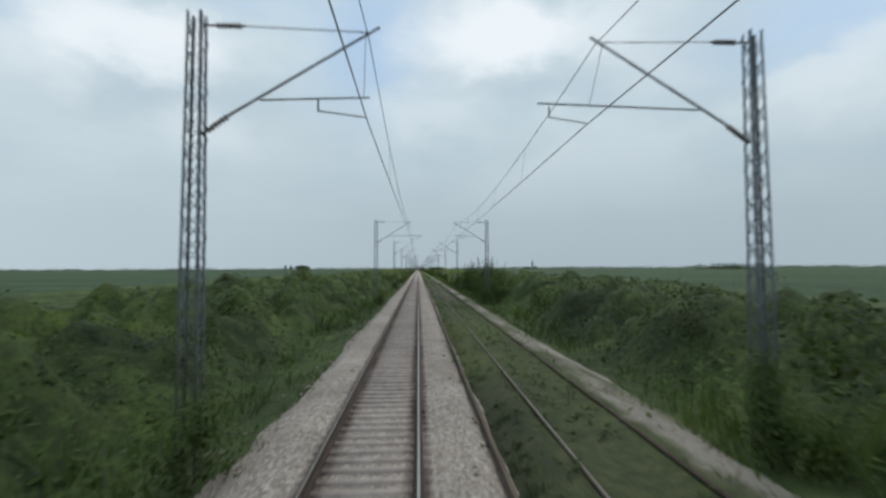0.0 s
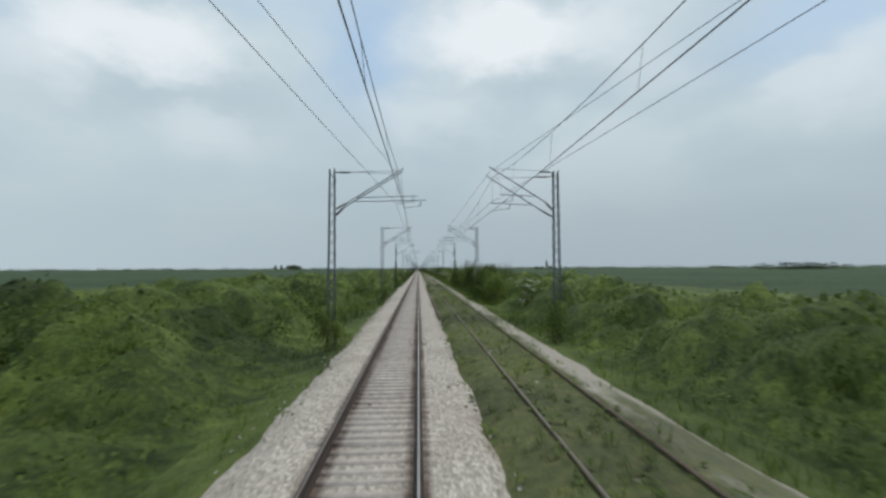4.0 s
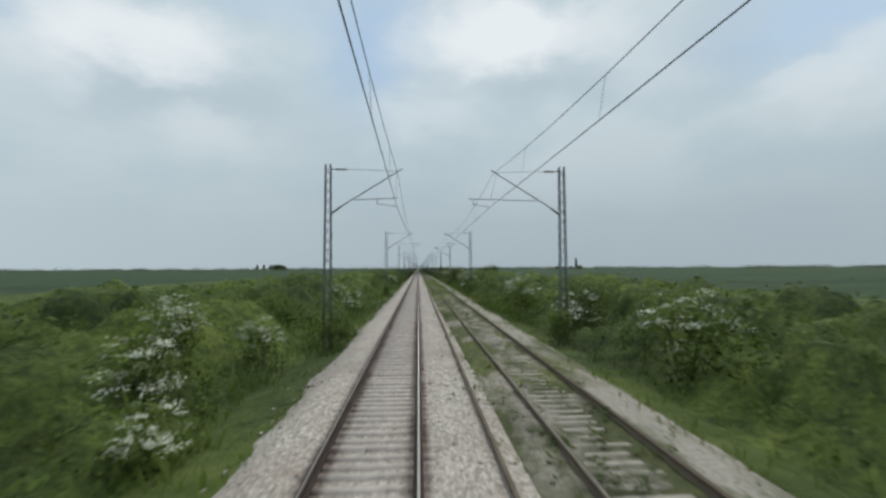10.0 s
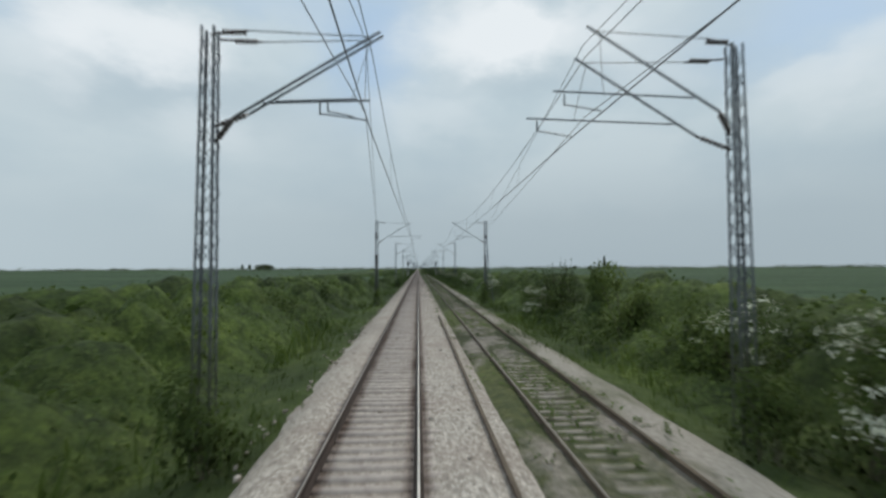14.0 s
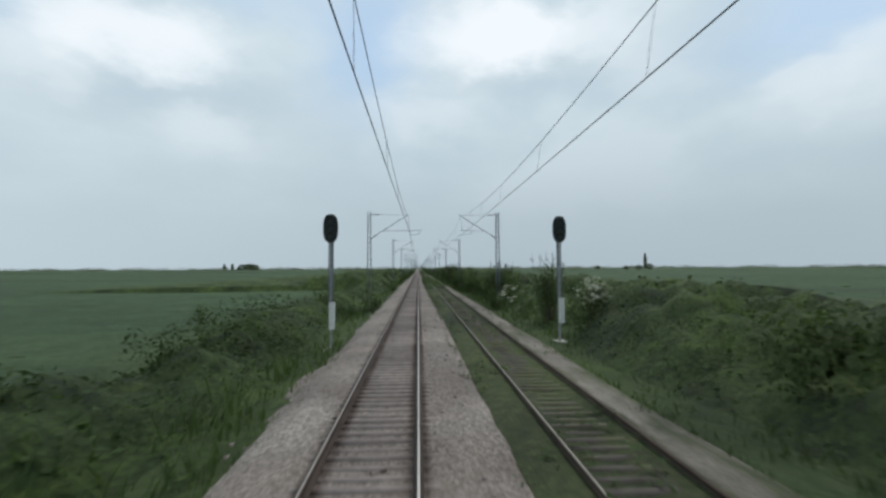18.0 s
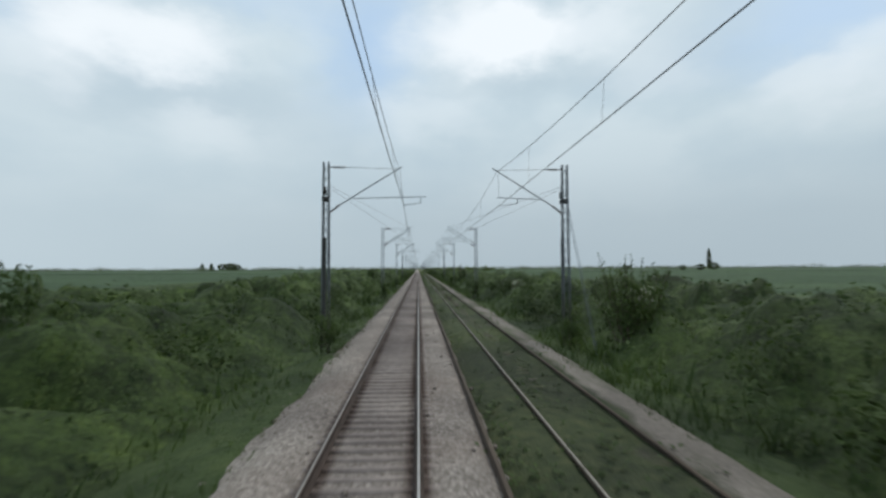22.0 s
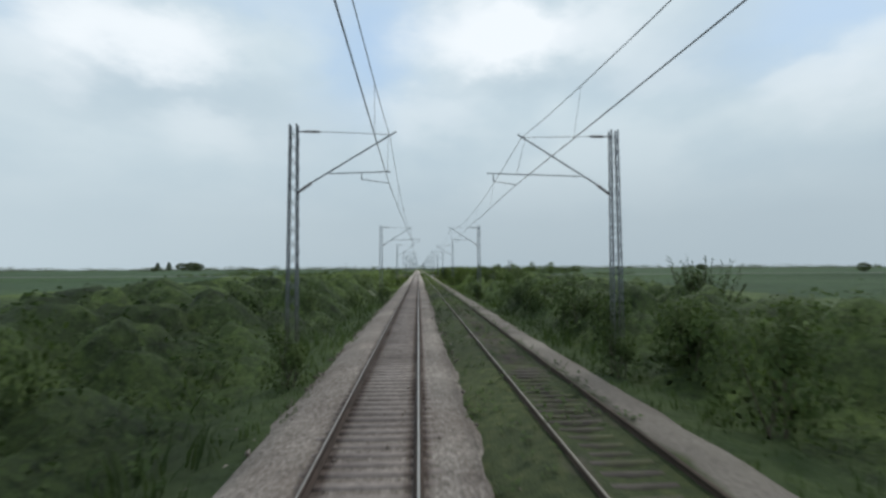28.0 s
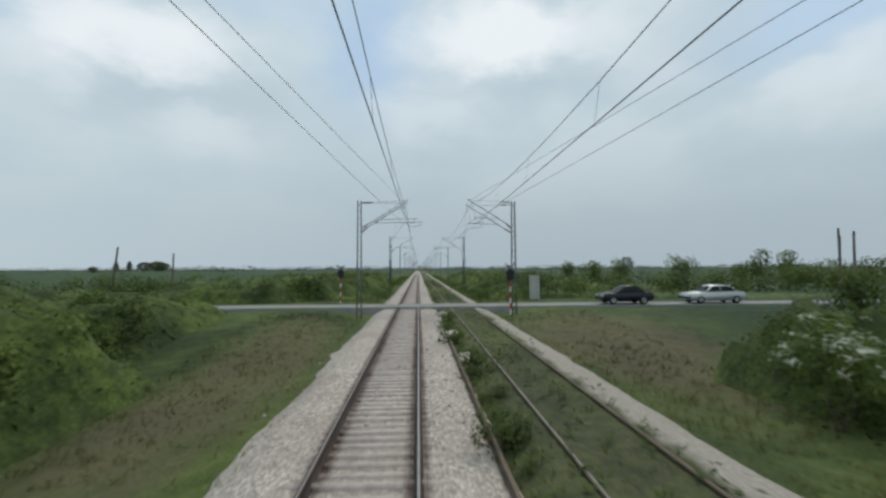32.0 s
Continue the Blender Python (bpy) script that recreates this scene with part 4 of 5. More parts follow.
def clear_of_road(xs, ys):
    """Not on the road, and not on the open dry ground before it."""
    return (np.abs(ys - 1250.0) > 5.0) & ~((ys > 1221) & (ys < 1232) & (xs > -8.5) & (xs < 11.5)) & ~((ys > 1230) & (ys < 1262) & (xs > -12.0) & (xs < 34.0))


for side, x_in, x_out, per_g, per_w in (("left", -2.25, -7.0, 8.5, 1.8), ("right", 5.95, 8.6, 7.5, 2.2)):
    xs, ys = band(prng, -5, END, x_in, x_out, per_g, 1.5)
    keep = clear_of_road(xs, ys)
    xs, ys = xs[keep], ys[keep]
    tall = np.clip(height_noise(xs, ys), 0.45, 1.5) * np.clip(0.5 + np.abs(xs - x_in) / 2.2, 0.5, 1.7)
    g = scatter("tall_grass", grass_protos, xs, ys, ground_z(xs, ys), tall * prng.uniform(0.8, 1.4, len(xs)), GRASS, prng)
    tagged(g, "dense uncut green grass on the bank beside the track", "grass", kind="stuff")
    xs, ys = band(prng, -5, END, x_in + (0.4 if side == "right" else -0.4), x_out, per_w, 1.4)
    keep = clear_of_road(xs, ys)
    xs, ys = xs[keep], ys[keep]
    tall = np.clip(height_noise(xs, ys) * 1.1, 0.4, 1.7) * np.clip(0.5 + np.abs(xs - x_in) / 2.5, 0.5, 1.4)
    g = scatter("weeds", weed_protos, xs, ys, ground_z(xs, ys), tall * prng.uniform(0.8, 1.4, len(xs)), WEED, prng)
    tagged(g, "tangled broad-leaved green weeds beside the line", "weeds", kind="stuff")

# Grass creeping over the outer shoulder of the second track.
n = int(1330 * 5)
xs, ys = prng.uniform(5.15, 6.3, n), prng.uniform(-2, 1330, n)
keep = (smooth_noise(xs * 1.5, ys, 3.0, 61.0) > np.interp(ys, [0, 880, 1000], [-0.08, -0.02, 0.25])) & (ys < 1170) & (np.abs(ys - 1250) > 5)
xs, ys = xs[keep], ys[keep]
g = scatter("shoulder_grass", grass_protos, xs, ys, np.interp(xs, [5.35, 5.75, 6.4], [-0.22, -0.32, -0.6]), prng.uniform(0.25, 0.6, len(xs)), GRASS, prng)
tagged(g, "thin tufts of green grass on the gravel shoulder", "grass", kind="stuff")

# Thin grass growing into the edge of the ballast on both sides.
n = int(1330 * 13)
xs = np.where(prng.uniform(0, 1, n) < 0.6, -2.75 + 0.85 * prng.uniform(0, 1, n) ** 1.7, 2.6 - 0.7 * prng.uniform(0, 1, n) ** 1.7)
ys = prng.uniform(-2, 1330, n)
keep = (smooth_noise(xs * 1.2, ys, 2.6, 77.0) > -0.12) & (np.abs(ys - 1250) > 4.5)
xs, ys = xs[keep], ys[keep]
g = scatter("verge_grass", thin_protos, xs, ys, np.interp(xs, [-2.62, -2.2, -1.66, 1.7, 2.05, 2.5], [-0.72, -0.46, -0.18, -0.18, -0.25, -0.32]), prng.uniform(0.18, 0.5, len(xs)), GRASS, prng, 0.3)
tagged(g, "thin pale tufts of grass creeping into the ballast", "grass", kind="stuff")

# Dry, trodden ground before the road.
n = 3600
xs = np.concatenate([prng.uniform(-9.0, -2.8, n // 2), prng.uniform(6.0, 12.0, n // 2)])
ys = prng.uniform(1221, 1262, n)
keep = np.abs(ys - 1250) > 4.5
g = scatter("dry_grass", grass_protos, xs[keep], ys[keep], ground_z(xs[keep], ys[keep]), prng.uniform(0.2, 0.5, keep.sum()), DRY, prng, 0.3)
tagged(g, "short dry brownish grass by the level crossing", "grass", kind="stuff")

# Low growth over the disused track and between the tracks.
n = int(1330 * 25)
xs, ys = prng.uniform(1.15, 5.1, n), prng.uniform(-2, 1330, n)
keep = xs > 2.0 + np.interp(ys, [0, 690, 750, 800, 835, 890, 930, 960, 1010, 1060, 1130, 1170], [-0.1, 0, -0.4, -0.4, -0.1, -0.3, -0.5, -0.7, -0.7, -0.4, -0.35, 0]) - 0.2 * prng.uniform(0, 1, n)
xs, ys = xs[keep], ys[keep]
green = np.interp(ys, *LUSH)
patch = smooth_noise(xs * 2.0, ys, 5.0, 21.0) + 0.5 * smooth_noise(xs * 2.0, ys, 1.7, 31.0)
keep = (patch > 0.5 - green * 1.05) & (np.abs(ys - 1250) > 4.2)
xs, ys = xs[keep], ys[keep]
g = scatter("low_weeds", low_protos, xs, ys, np.interp(xs, [1.15, 2.3, 2.7], [-0.50, -0.30, -0.24]), prng.uniform(0.5, 1.1, len(xs)) * (0.7 + 0.6 * np.interp(ys, *LUSH)) * np.interp(ys, [0, 740, 765, 800, 820], [1, 1, 1.8, 1.6, 1]), GRASS, prng)
tagged(g, "low green weeds growing over the disused track", "weeds", kind="stuff")

# Grass tufts where the second track is quite overgrown.
n = int(1330 * 11)
xs, ys = prng.uniform(1.9, 4.95, n), prng.uniform(-2, 1330, n)
keep = (np.interp(ys, *LUSH) > 0.62) & (np.abs(ys - 1250) > 4.2) & (smooth_noise(xs * 2.0, ys, 2.0, 91.0) > -0.15)
xs, ys = xs[keep], ys[keep]
g = scatter("track_grass", thin_protos, xs, ys, np.interp(xs, [1.9, 2.3, 2.7, 3.3, 3.85, 4.4, 4.9], [-0.34, -0.28, -0.14, -0.17, -0.17, -0.17, -0.12]), prng.uniform(0.25, 0.7, len(xs)), GRASS, prng, 0.25)
tagged(g, "uncut green grass growing up through the disused track", "grass", kind="stuff")

BUSH = [bush_meshes(prng, 1150, 0.035, 0, 6, 1.0) for _ in range(4)] + [bush_meshes(prng, 1150, 0.035, 0, 6, 0.8) for _ in range(2)]
FLOWER_BUSH = [bush_meshes(prng, 1000, 0.035, 190, 6, 0.95) for _ in range(4)]
WISPY_BUSH = [bush_meshes(prng, 700, 0.032, 0, 10, 0.95, 0.15) for _ in range(3)]


def top_of(me):
    return max(v.co.z for v in me.vertices)


def put_bush(kinds, x, y, wide, top, label, name="bush"):
    """A bush rooted on the ground whose leaves end at the height top above the rails."""
    meshes = kinds[prng.integers(len(kinds))]
    z = float(ground_z(x, y)) - 0.05
    b = tagged(new(name), label, "bush", "bushes along the line")
    b.matrix_basis = Matrix.LocRotScale((x, y, z), Euler((0, 0, prng.uniform(0, 6.28))), (wide, wide, (top - z) / top_of(meshes["foliage"])))
    for nm, me in meshes.items():
        shared(nm, me, b, Matrix())
    return b


# Flowering and tall bushes: x from the used track, distance along the line, width, height of the top over the rails.
WHITE = "green bush full of small white flower heads"
for x, y, w, top in [(8.2, 87, 2.8, 1.6), (-4.3, 103, 1.5, 0.1), (-5.4, 105, 1.8, 0.6), (8.3, 210, 2.6, 2.6), (9.5, 207, 3.0, 2.4), (7.8, 246, 2.0, 1.8), (8.8, 239, 2.2, 1.7),
                     (7.2, 264, 2.0, 2.0), (8.8, 276.5, 3.2, 1.8), (-6.5, 274, 2.2, 1.0), (-5.6, 277, 2.0, 0.6), (8.9, 313, 3.6, 2.2), (9.2, 322, 2.4, 2.5), (-5.0, 318, 2.0, 0.5), (-6.4, 314, 2.2, 0.8),
                     (8.9, 352, 3.4, 1.7), (10.4, 351, 3.2, 1.8), (7.6, 369, 2.4, 2.1), (8.4, 373, 3.0, 2.1), (8.8, 393, 3.0, 2.2), (-5.4, 391, 2.8, 1.5), (-4.4, 388.5, 2.0, 0.4), (-6.8, 394, 2.6, 1.9),
                     (-5.2, 397, 2.0, 1.1), (8.0, 410, 3.2, 2.3), (9.0, 403, 3.2, 1.9), (-4.6, 416, 2.2, 1.2), (-6.5, 420, 2.2, 1.6), (7.4, 446, 2.4, 2.2), (9.0, 450, 3.0, 2.9), (8.8, 466.5, 3.0, 1.7), (9.8, 464, 2.4, 1.4),
                     (-4.6, 476, 2.6, 1.3), (-5.4, 483, 2.6, 1.2), (8.8, 503, 3.4, 2.4), (10.2, 506, 2.6, 2.2), (9.6, 529, 2.6, 2.1), (8.2, 539, 2.4, 2.2), (9.8, 544, 2.6, 2.1), (8.8, 561, 3.0, 1.8), (8.9, 636, 3.0, 2.0),
                     (9.2, 657, 3.0, 1.9), (10.6, 658, 3.0, 1.8), (11.6, 655, 3.0, 1.9), (8.6, 674, 2.6, 2.1), (8.8, 680, 2.6, 1.9), (9.4, 706, 2.4, 2.2), (8.6, 722, 2.4, 1.6), (11.0, 880, 2.2, 1.4), (11.5, 856, 2.4, 1.8),
                     (-5.2, 764, 1.8, 0.4), (-5.0, 1116, 1.8, 0.5), (10.6, 1226, 2.2, 0.9), (8.9, 132, 2.4, 1.8), (9.0, 186, 2.6, 2.2), (9.0, 582, 2.6, 2.1), (8.6, 604, 2.8, 2.0), (9.2, 1160, 2.2, 2.3)]:
    # Their heads stand clear of the undergrowth round them.
    low = float(ground_z(x, y))
    grown = low + float(np.interp(-3.3 - x if x < 0 else x - 6.7, [0, 1.4, 3.2, 5.0], [0.0, 0.1, 0.66, 0.9])) * 0.95 * (float(scrub_top(x, y)) - low)
    put_bush(FLOWER_BUSH, x, y, w * 0.95, max(top, grown + 0.3), WHITE, "flowering_bush")
TALL = "tall thin-leaved green bush standing above the scrub"
for x, y, w, top in [(9.4, 52.5, 3.6, 4.2), (8.75, 65.4, 2.4, 4.2), (7.8, 230, 4.2, 4.1), (8.3, 212.6, 3.0, 4.2), (10.5, 237, 2.7, 4.3), (10.5, 217, 3.2, 3.8), (11, 204, 3.2, 3.6), (9.3, 320.7, 4.4, 4.2), (8.9, 477, 4.6, 3.4),
                     (9.4, 484, 3.0, 3.7), (9.8, 551, 3.4, 3.2), (10.6, 556, 2.6, 3.0), (9.8, 560, 2.8, 3.4), (9.8, 645, 3.0, 3.7), (8.8, 711, 2.2, 3.8), (9.4, 731.5, 4.0, 3.6), (10.4, 735, 3.0, 3.5), (8.4, 783, 3.2, 3.9),
                     (9.4, 770, 2.4, 3.4), (8.4, 788, 3.4, 4.3), (9.0, 804, 2.8, 3.7), (8.8, 808, 3.0, 3.8), (10.2, 812, 3.0, 3.6), (11.4, 809, 2.8, 3.7), (9.3, 853.5, 3.2, 3.4), (-9.5, 848.6, 2.6, 3.1), (9.9, 928, 2.0, 3.6),
                     (-8.5, 928.6, 2.6, 3.2), (-9.6, 932, 2.4, 3.1), (18.8, 1091, 4.2, 3.6), (-19, 74, 4.5, 3.4), (-11.5, 46, 3.4, 2.9), (-13, 56, 3.6, 3.2), (9.6, 1208, 3.0, 3.5), (9.8, 1196, 2.6, 3.4), (11, 1180, 3.0, 3.4), (10.5, 1136, 3.0, 3.3)]:
    put_bush(WISPY_BUSH if top > 3.3 else BUSH, x, y, w * 0.9, top, TALL)
for x, y, w, top in [(-9.0, 1219, 3.2, 1.3), (-10.2, 1223, 3.6, 1.7), (-9.6, 1227, 3.0, 1.2), (-11.5, 1231, 3.8, 1.8), (-12.6, 1236, 3.6, 1.6), (-13.4, 1241, 3.2, 1.2), (-15.5, 1238, 4.2, 1.9),
                     (12.4, 1219, 3.2, 2.2), (13.0, 1224, 3.6, 1.9), (14.5, 1229, 3.4, 1.6), (23.5, 1238, 4.2, 2.9), (26.0, 1236, 4.6, 3.4), (28.6, 1239, 4.6, 3.6), (31.5, 1237, 5.0, 3.8), (34.5, 1240, 4.6, 3.3), (21.0, 1233, 3.6, 2.0), (18.0, 1230, 3.6, 1.7)]:
    put_bush(BUSH, x, y, w, top, "dense green bush by the level crossing")
for x, y, w, top in [(11.3, 1221.0, 1.8, 1.0), (11.8, 1223.6, 2.0, 0.8), (11.4, 1226.2, 1.7, 0.5), (12.4, 1228.4, 2.2, 0.9), (13.6, 1231.5, 2.0, 0.7), (12.0, 1219.2, 2.0, 1.5), (-8.2, 1219.5, 1.8, 0.6), (-8.6, 1222.4, 1.9, 0.4), (-9.0, 1225.3, 2.0, 0.6), (-9.8, 1228.6, 2.1, 0.7), (-11.2, 1233.5, 2.2, 0.8)]:
    put_bush(BUSH, x, y, w, top, "small green bush at the edge of open ground")
for x, y, w, top in [(2.28, 1223.5, 1.5, 0.62), (2.5, 1226.2, 0.9, 0.2), (2.5, 1228.6, 1.45, 0.65), (2.15, 1234, 1.5, 0.7), (2.3, 1239, 1.5, 0.6), (2.2, 786, 1.3, 0.9), (2.15, 790, 1.2, 0.8), (2.3, 795, 1.1, 0.5), (2.1, 783, 1.0, 0.4)]:
    put_bush(BUSH, x, y, w, top, "low green bush growing between the two tracks")
# Walls of tall bushes close to the second track: x from, x to, y from, y to, how many, height of the tops.
for x0, x1, y0, y1, many, top in [(7.6, 9.6, 193, 225, 17, 3.0), (8.6, 11.0, 1148, 1219, 26, 3.1), (11.2, 15.5, 1112, 1218, 22, 3.1), (7.6, 9.6, 724, 812, 24, 2.4), (7.8, 10.0, 40, 84, 14, 2.5), (7.8, 9.6, 1040, 1100, 12, 2.2)]:
    for i in range(many):
        put_bush(BUSH, prng.uniform(x0, x1), y0 + (y1 - y0) * (i + prng.uniform(0.1, 0.9)) / many, prng.uniform(2.4, 3.6), top * prng.uniform(0.8, 1.12), "tall dense green bush in a thicket beside the track")
# Shrubs that have grown up round the feet of the masts.
for y in MAST_Y[1:]:
    if y > 1225:
        break
    for x, high in ((LEFT_X, 1.0), (RIGHT_X, 1.25)):
        if LEFT_X == x and 620 < y < 760:
            high = 0.5
        put_bush(BUSH, x + prng.uniform(0.15, 0.45) * (1 if x < 0 else -1), y - prng.uniform(0.6, 1.1), prng.uniform(1.3, 1.8), high * prng.uniform(0.8, 1.35), "green shrub grown up round the foot of a mast")
# The unbroken scrub behind them.
scrub_protos = []
for _ in range(6):
    b = bush_meshes(prng, 560, 0.040, 0, 1, 0.9)
    me = b["foliage"]
    co = np.array([v.co[:] for v in me.vertices])
    co[:, 2] /= co[:, 2].max()
    scrub_protos.append((co, np.array([p.vertices[:] for p in me.polygons])))


def scrub(name, xs, ys, wide, tops, label, share=1.0):
    """Bushes joined into one thicket, each stretched to its own width and height."""
    vs, fs, ns, n = [], [], [], 0
    for x, y, w, t in zip(xs, ys, wide, tops):
        pv, pf = scrub_protos[prng.integers(len(scrub_protos))]
        if share < 1:
            m = int(len(pf) * share)
            pv, pf = pv[:4 * m], pf[:m]
        a = prng.uniform(0, 6.28)
        z = float(ground_z(x, y)) - 0.05
        c, s = math.cos(a) * w, math.sin(a) * w
        vs.append(np.stack([pv[:, 0] * c - pv[:, 1] * s + x, pv[:, 0] * s + pv[:, 1] * c + y, z + pv[:, 2] * max(0.4, t - z)], -1))
        q = mass_normals(pv)
        ns.append(np.stack([(q[:, 0] * c - q[:, 1] * s) / w, (q[:, 0] * s + q[:, 1] * c) / w, q[:, 2]], -1))
        fs.append(pf + n)
        n += len(pv)
    me = mesh_np(name, np.concatenate(vs), np.concatenate(fs), SCRUB)
    soft_normals(me, np.concatenate(ns))
    return tagged(new(name, me), label, "scrub", kind="stuff")


for side, count in ((-1, 130), (1, 150)):
    ys = np.sort(prng.uniform(-2, 1330, count))
    xs = -(5.0 + 9.0 * prng.uniform(0, 1, count) ** 1.2) if side < 0 else 7.5 + 8.0 * prng.uniform(0, 1, count) ** 1.2
    keep = clear_of_road(xs, ys)
    xs, ys = xs[keep], ys[keep]
    tops = np.array([scrub_top(x, y) for x, y in zip(xs, ys)]) * prng.uniform(0.7, 1.1, len(xs))
    wide = prng.uniform(2.6, 4.4, len(xs))
    # Smaller bushes that stand out on the slope nearest the line.
    y2 = np.arange(4, 1215, 10.0) + prng.uniform(-5, 5, 122)
    x2 = -prng.uniform(5.0, 8.0, 122) if side < 0 else prng.uniform(7.8, 10.0, 122)
    t2 = np.maximum(0.1, scrub_top(x2, y2) * prng.uniform(0.75, 1.15, 122))
    scrub("scrub", np.concatenate([xs, x2]), np.concatenate([ys, y2]), np.concatenate([wide, prng.uniform(1.4, 2.6, 122)]), np.concatenate([tops, t2]), "unbroken thicket of mixed green scrub along the bank", 0.55)
# The thicket's body, a lumpy mass of growth, and the leaves that cover it.
def build_thicket(side):
    xs = side * np.concatenate([np.arange(0, 8, 0.5), np.arange(8, 14, 0.75), [15, 17, 20, 24, 29, 35, 44, 56, 72]]) + (-3.3 if side < 0 else 6.7)
    ys = np.arange(-4, 1345, 0.5)
    X, Y = np.meshgrid(xs, ys)
    d = np.abs(X - xs[0])
    if side < 0:
        # Open grass beside the track on some stretches.
        d = np.maximum(d - np.interp(Y, [0, 172, 184, 216, 230, 885, 900, 926, 940, 1150, 1165, 1215, 1225], [0, 0, 1.7, 1.7, 0, 0, 1.5, 1.5, 0, 0, 1.9, 1.9, 0.5]), 0)
    g = ground_z(X, Y)
    d = np.maximum(d + 1.6 * smooth_noise(X * 0.3, Y, 8.0, 51.0), 0) * np.clip(d / 1.5, 0, 1)
    dome = np.zeros_like(X)
    many = 4600
    for cx, cy, r, h in zip(xs[0] + side * 17.0 * prng.uniform(0, 1, many), prng.uniform(-4, 1345, many), prng.uniform(0.8, 2.1, many), prng.uniform(0.40, 1.0, many)):
        j0, j1 = np.searchsorted(ys, (cy - r, cy + r))
        q = 1 - ((X[j0:j1] - cx) ** 2 + (Y[j0:j1] - cy) ** 2) / r ** 2
        dome[j0:j1] = np.maximum(dome[j0:j1], h * np.sqrt(np.maximum(q, 0)))
    lumps = 0.36 + 0.68 * dome + 0.22 * smooth_noise(X, Y, 6.0, 41.0) + 0.16 * smooth_noise(X, Y, 0.8, 43.0)
    rise = np.interp(d, [0, 1.4, 3.2, 5.0, 12, 20, 36, 56, 75], [-0.08, 0.10, 0.66, 0.90, 0.90, 0.82, 0.70, 0.4, -0.05] if side < 0 else [-0.08, 0.10, 0.66, 0.90, 0.88, 0.60, 0.20, -0.05, -0.05])
    tall = np.maximum(scrub_top(X, Y) - g, 0.5)
    gap = np.full(X.shape, 99.0)
    for x0, x1, y0, y1 in ((-500, 500, 1245, 1255), (-8.0, 11.0, 1223, 1232), (-11.0, 34.0, 1232, 1262)):
        gap = np.minimum(gap, np.hypot(np.maximum(np.maximum(x0 - X, X - x1), 0), np.maximum(np.maximum(y0 - Y, Y - y1), 0)))
    shut = np.clip(gap * (1 + 0.9 * smooth_noise(X, Y, 3.0, 71.0)) / 4.0 - 0.05, 0, 1)
    ends = np.sqrt(shut * (2 - shut))
    open_ground = ends < 0.05
    field = np.where((X > 0) & (Y > 78) & (Y < 165) | (X < 0) & (Y > 615) & (Y < 775), np.clip(1 - (d - 4.5) / 4, -0.1, 1), 1.0)
    H = g + np.where(open_ground, -0.3, ends * rise * tall * np.clip(lumps, 0.22, 1.2) * np.where(field > 0, field, 0) - np.where(field > 0, 0, 0.3))
    n, m = len(xs), len(ys)
    idx = np.arange(n * m).reshape(m, n)
    f = np.stack([idx[:-1, :-1], idx[:-1, 1:], idx[1:, 1:], idx[1:, :-1]], -1).reshape(-1, 4)
    if side < 0:
        f = f[:, ::-1]
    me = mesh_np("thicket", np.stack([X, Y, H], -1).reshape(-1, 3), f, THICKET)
    me.polygons.foreach_set("use_smooth", np.ones(len(f), bool))
    tagged(new("thicket", me), "soft unbroken mass of green undergrowth along the bank", "undergrowth", kind="stuff")

    def lookup(x, y, A):
        u = np.interp(np.abs(x - xs[0]), np.abs(xs - xs[0]), np.arange(n))
        v = (y + 4) / 0.5
        i, j = np.clip(u.astype(int), 0, n - 2), np.clip(v.astype(int), 0, m - 2)
        a, b = u - i, v - j
        return (A[j, i] * (1 - a) + A[j, i + 1] * a) * (1 - b) + (A[j + 1, i] * (1 - a) + A[j + 1, i + 1] * a) * b

    near, far = 150000, 45000
    lx = xs[0] + side * np.concatenate([0.6 + 5.6 * prng.uniform(0, 1, near), 6.0 + 10.0 * prng.uniform(0, 1, far)])
    ly = prng.uniform(-3, 1335, near + far)
    lz = lookup(lx, ly, H)
    ok = lz > ground_z(lx, ly) + 0.12
    lx, ly, lz = lx[ok], ly[ok], lz[ok]
    k = len(lx)
    gx = (lookup(lx + 0.3, ly, H) - lookup(lx - 0.3, ly, H)) / 0.6
    gy = (lookup(lx, ly + 0.4, H) - lookup(lx, ly - 0.4, H)) / 0.8
    nrm = np.stack([-gx, -gy, np.full(k, 0.9)], -1)
    nrm /= np.linalg.norm(nrm, axis=1)[:, None]
    face = nrm + prng.normal(0, 0.55, (k, 3))
    face /= np.linalg.norm(face, axis=1)[:, None]
    s1 = np.cross(face, prng.normal(size=(k, 3)))
    s1 /= np.linalg.norm(s1, axis=1)[:, None]
    d1 = np.cross(s1, face)
    q = (prng.uniform(0.6, 1.5, k) * np.where(np.abs(lx - xs[0]) < 6.2, 0.128, 0.24))[:, None]
    c = np.stack([lx, ly, lz], -1) + nrm * (-0.04 + 0.34 * prng.uniform(0, 1, k) ** 1.6)[:, None]
    lit = nrm * 0.75 + face * 0.55
    V = np.stack([c - d1 * q * 0.6, c - s1 * q * 0.4, c + d1 * q * 0.6, c + s1 * q * 0.4], 1).reshape(-1, 3)
    me = mesh_np("undergrowth_leaves", V, np.arange(4 * k).reshape(-1, 4), SCRUB)
    soft_normals(me, np.repeat(lit, 4, 0))
    # Leafy shoots stand out of the mass and roughen its outline.
    many = 8500
    sx, sy = xs[0] + side * (0.8 + 8.0 * prng.uniform(0, 1, many) ** 1.2), prng.uniform(-3, 1335, many)
    sz = lookup(sx, sy, H)
    ok = sz > ground_z(sx, sy) + 0.12
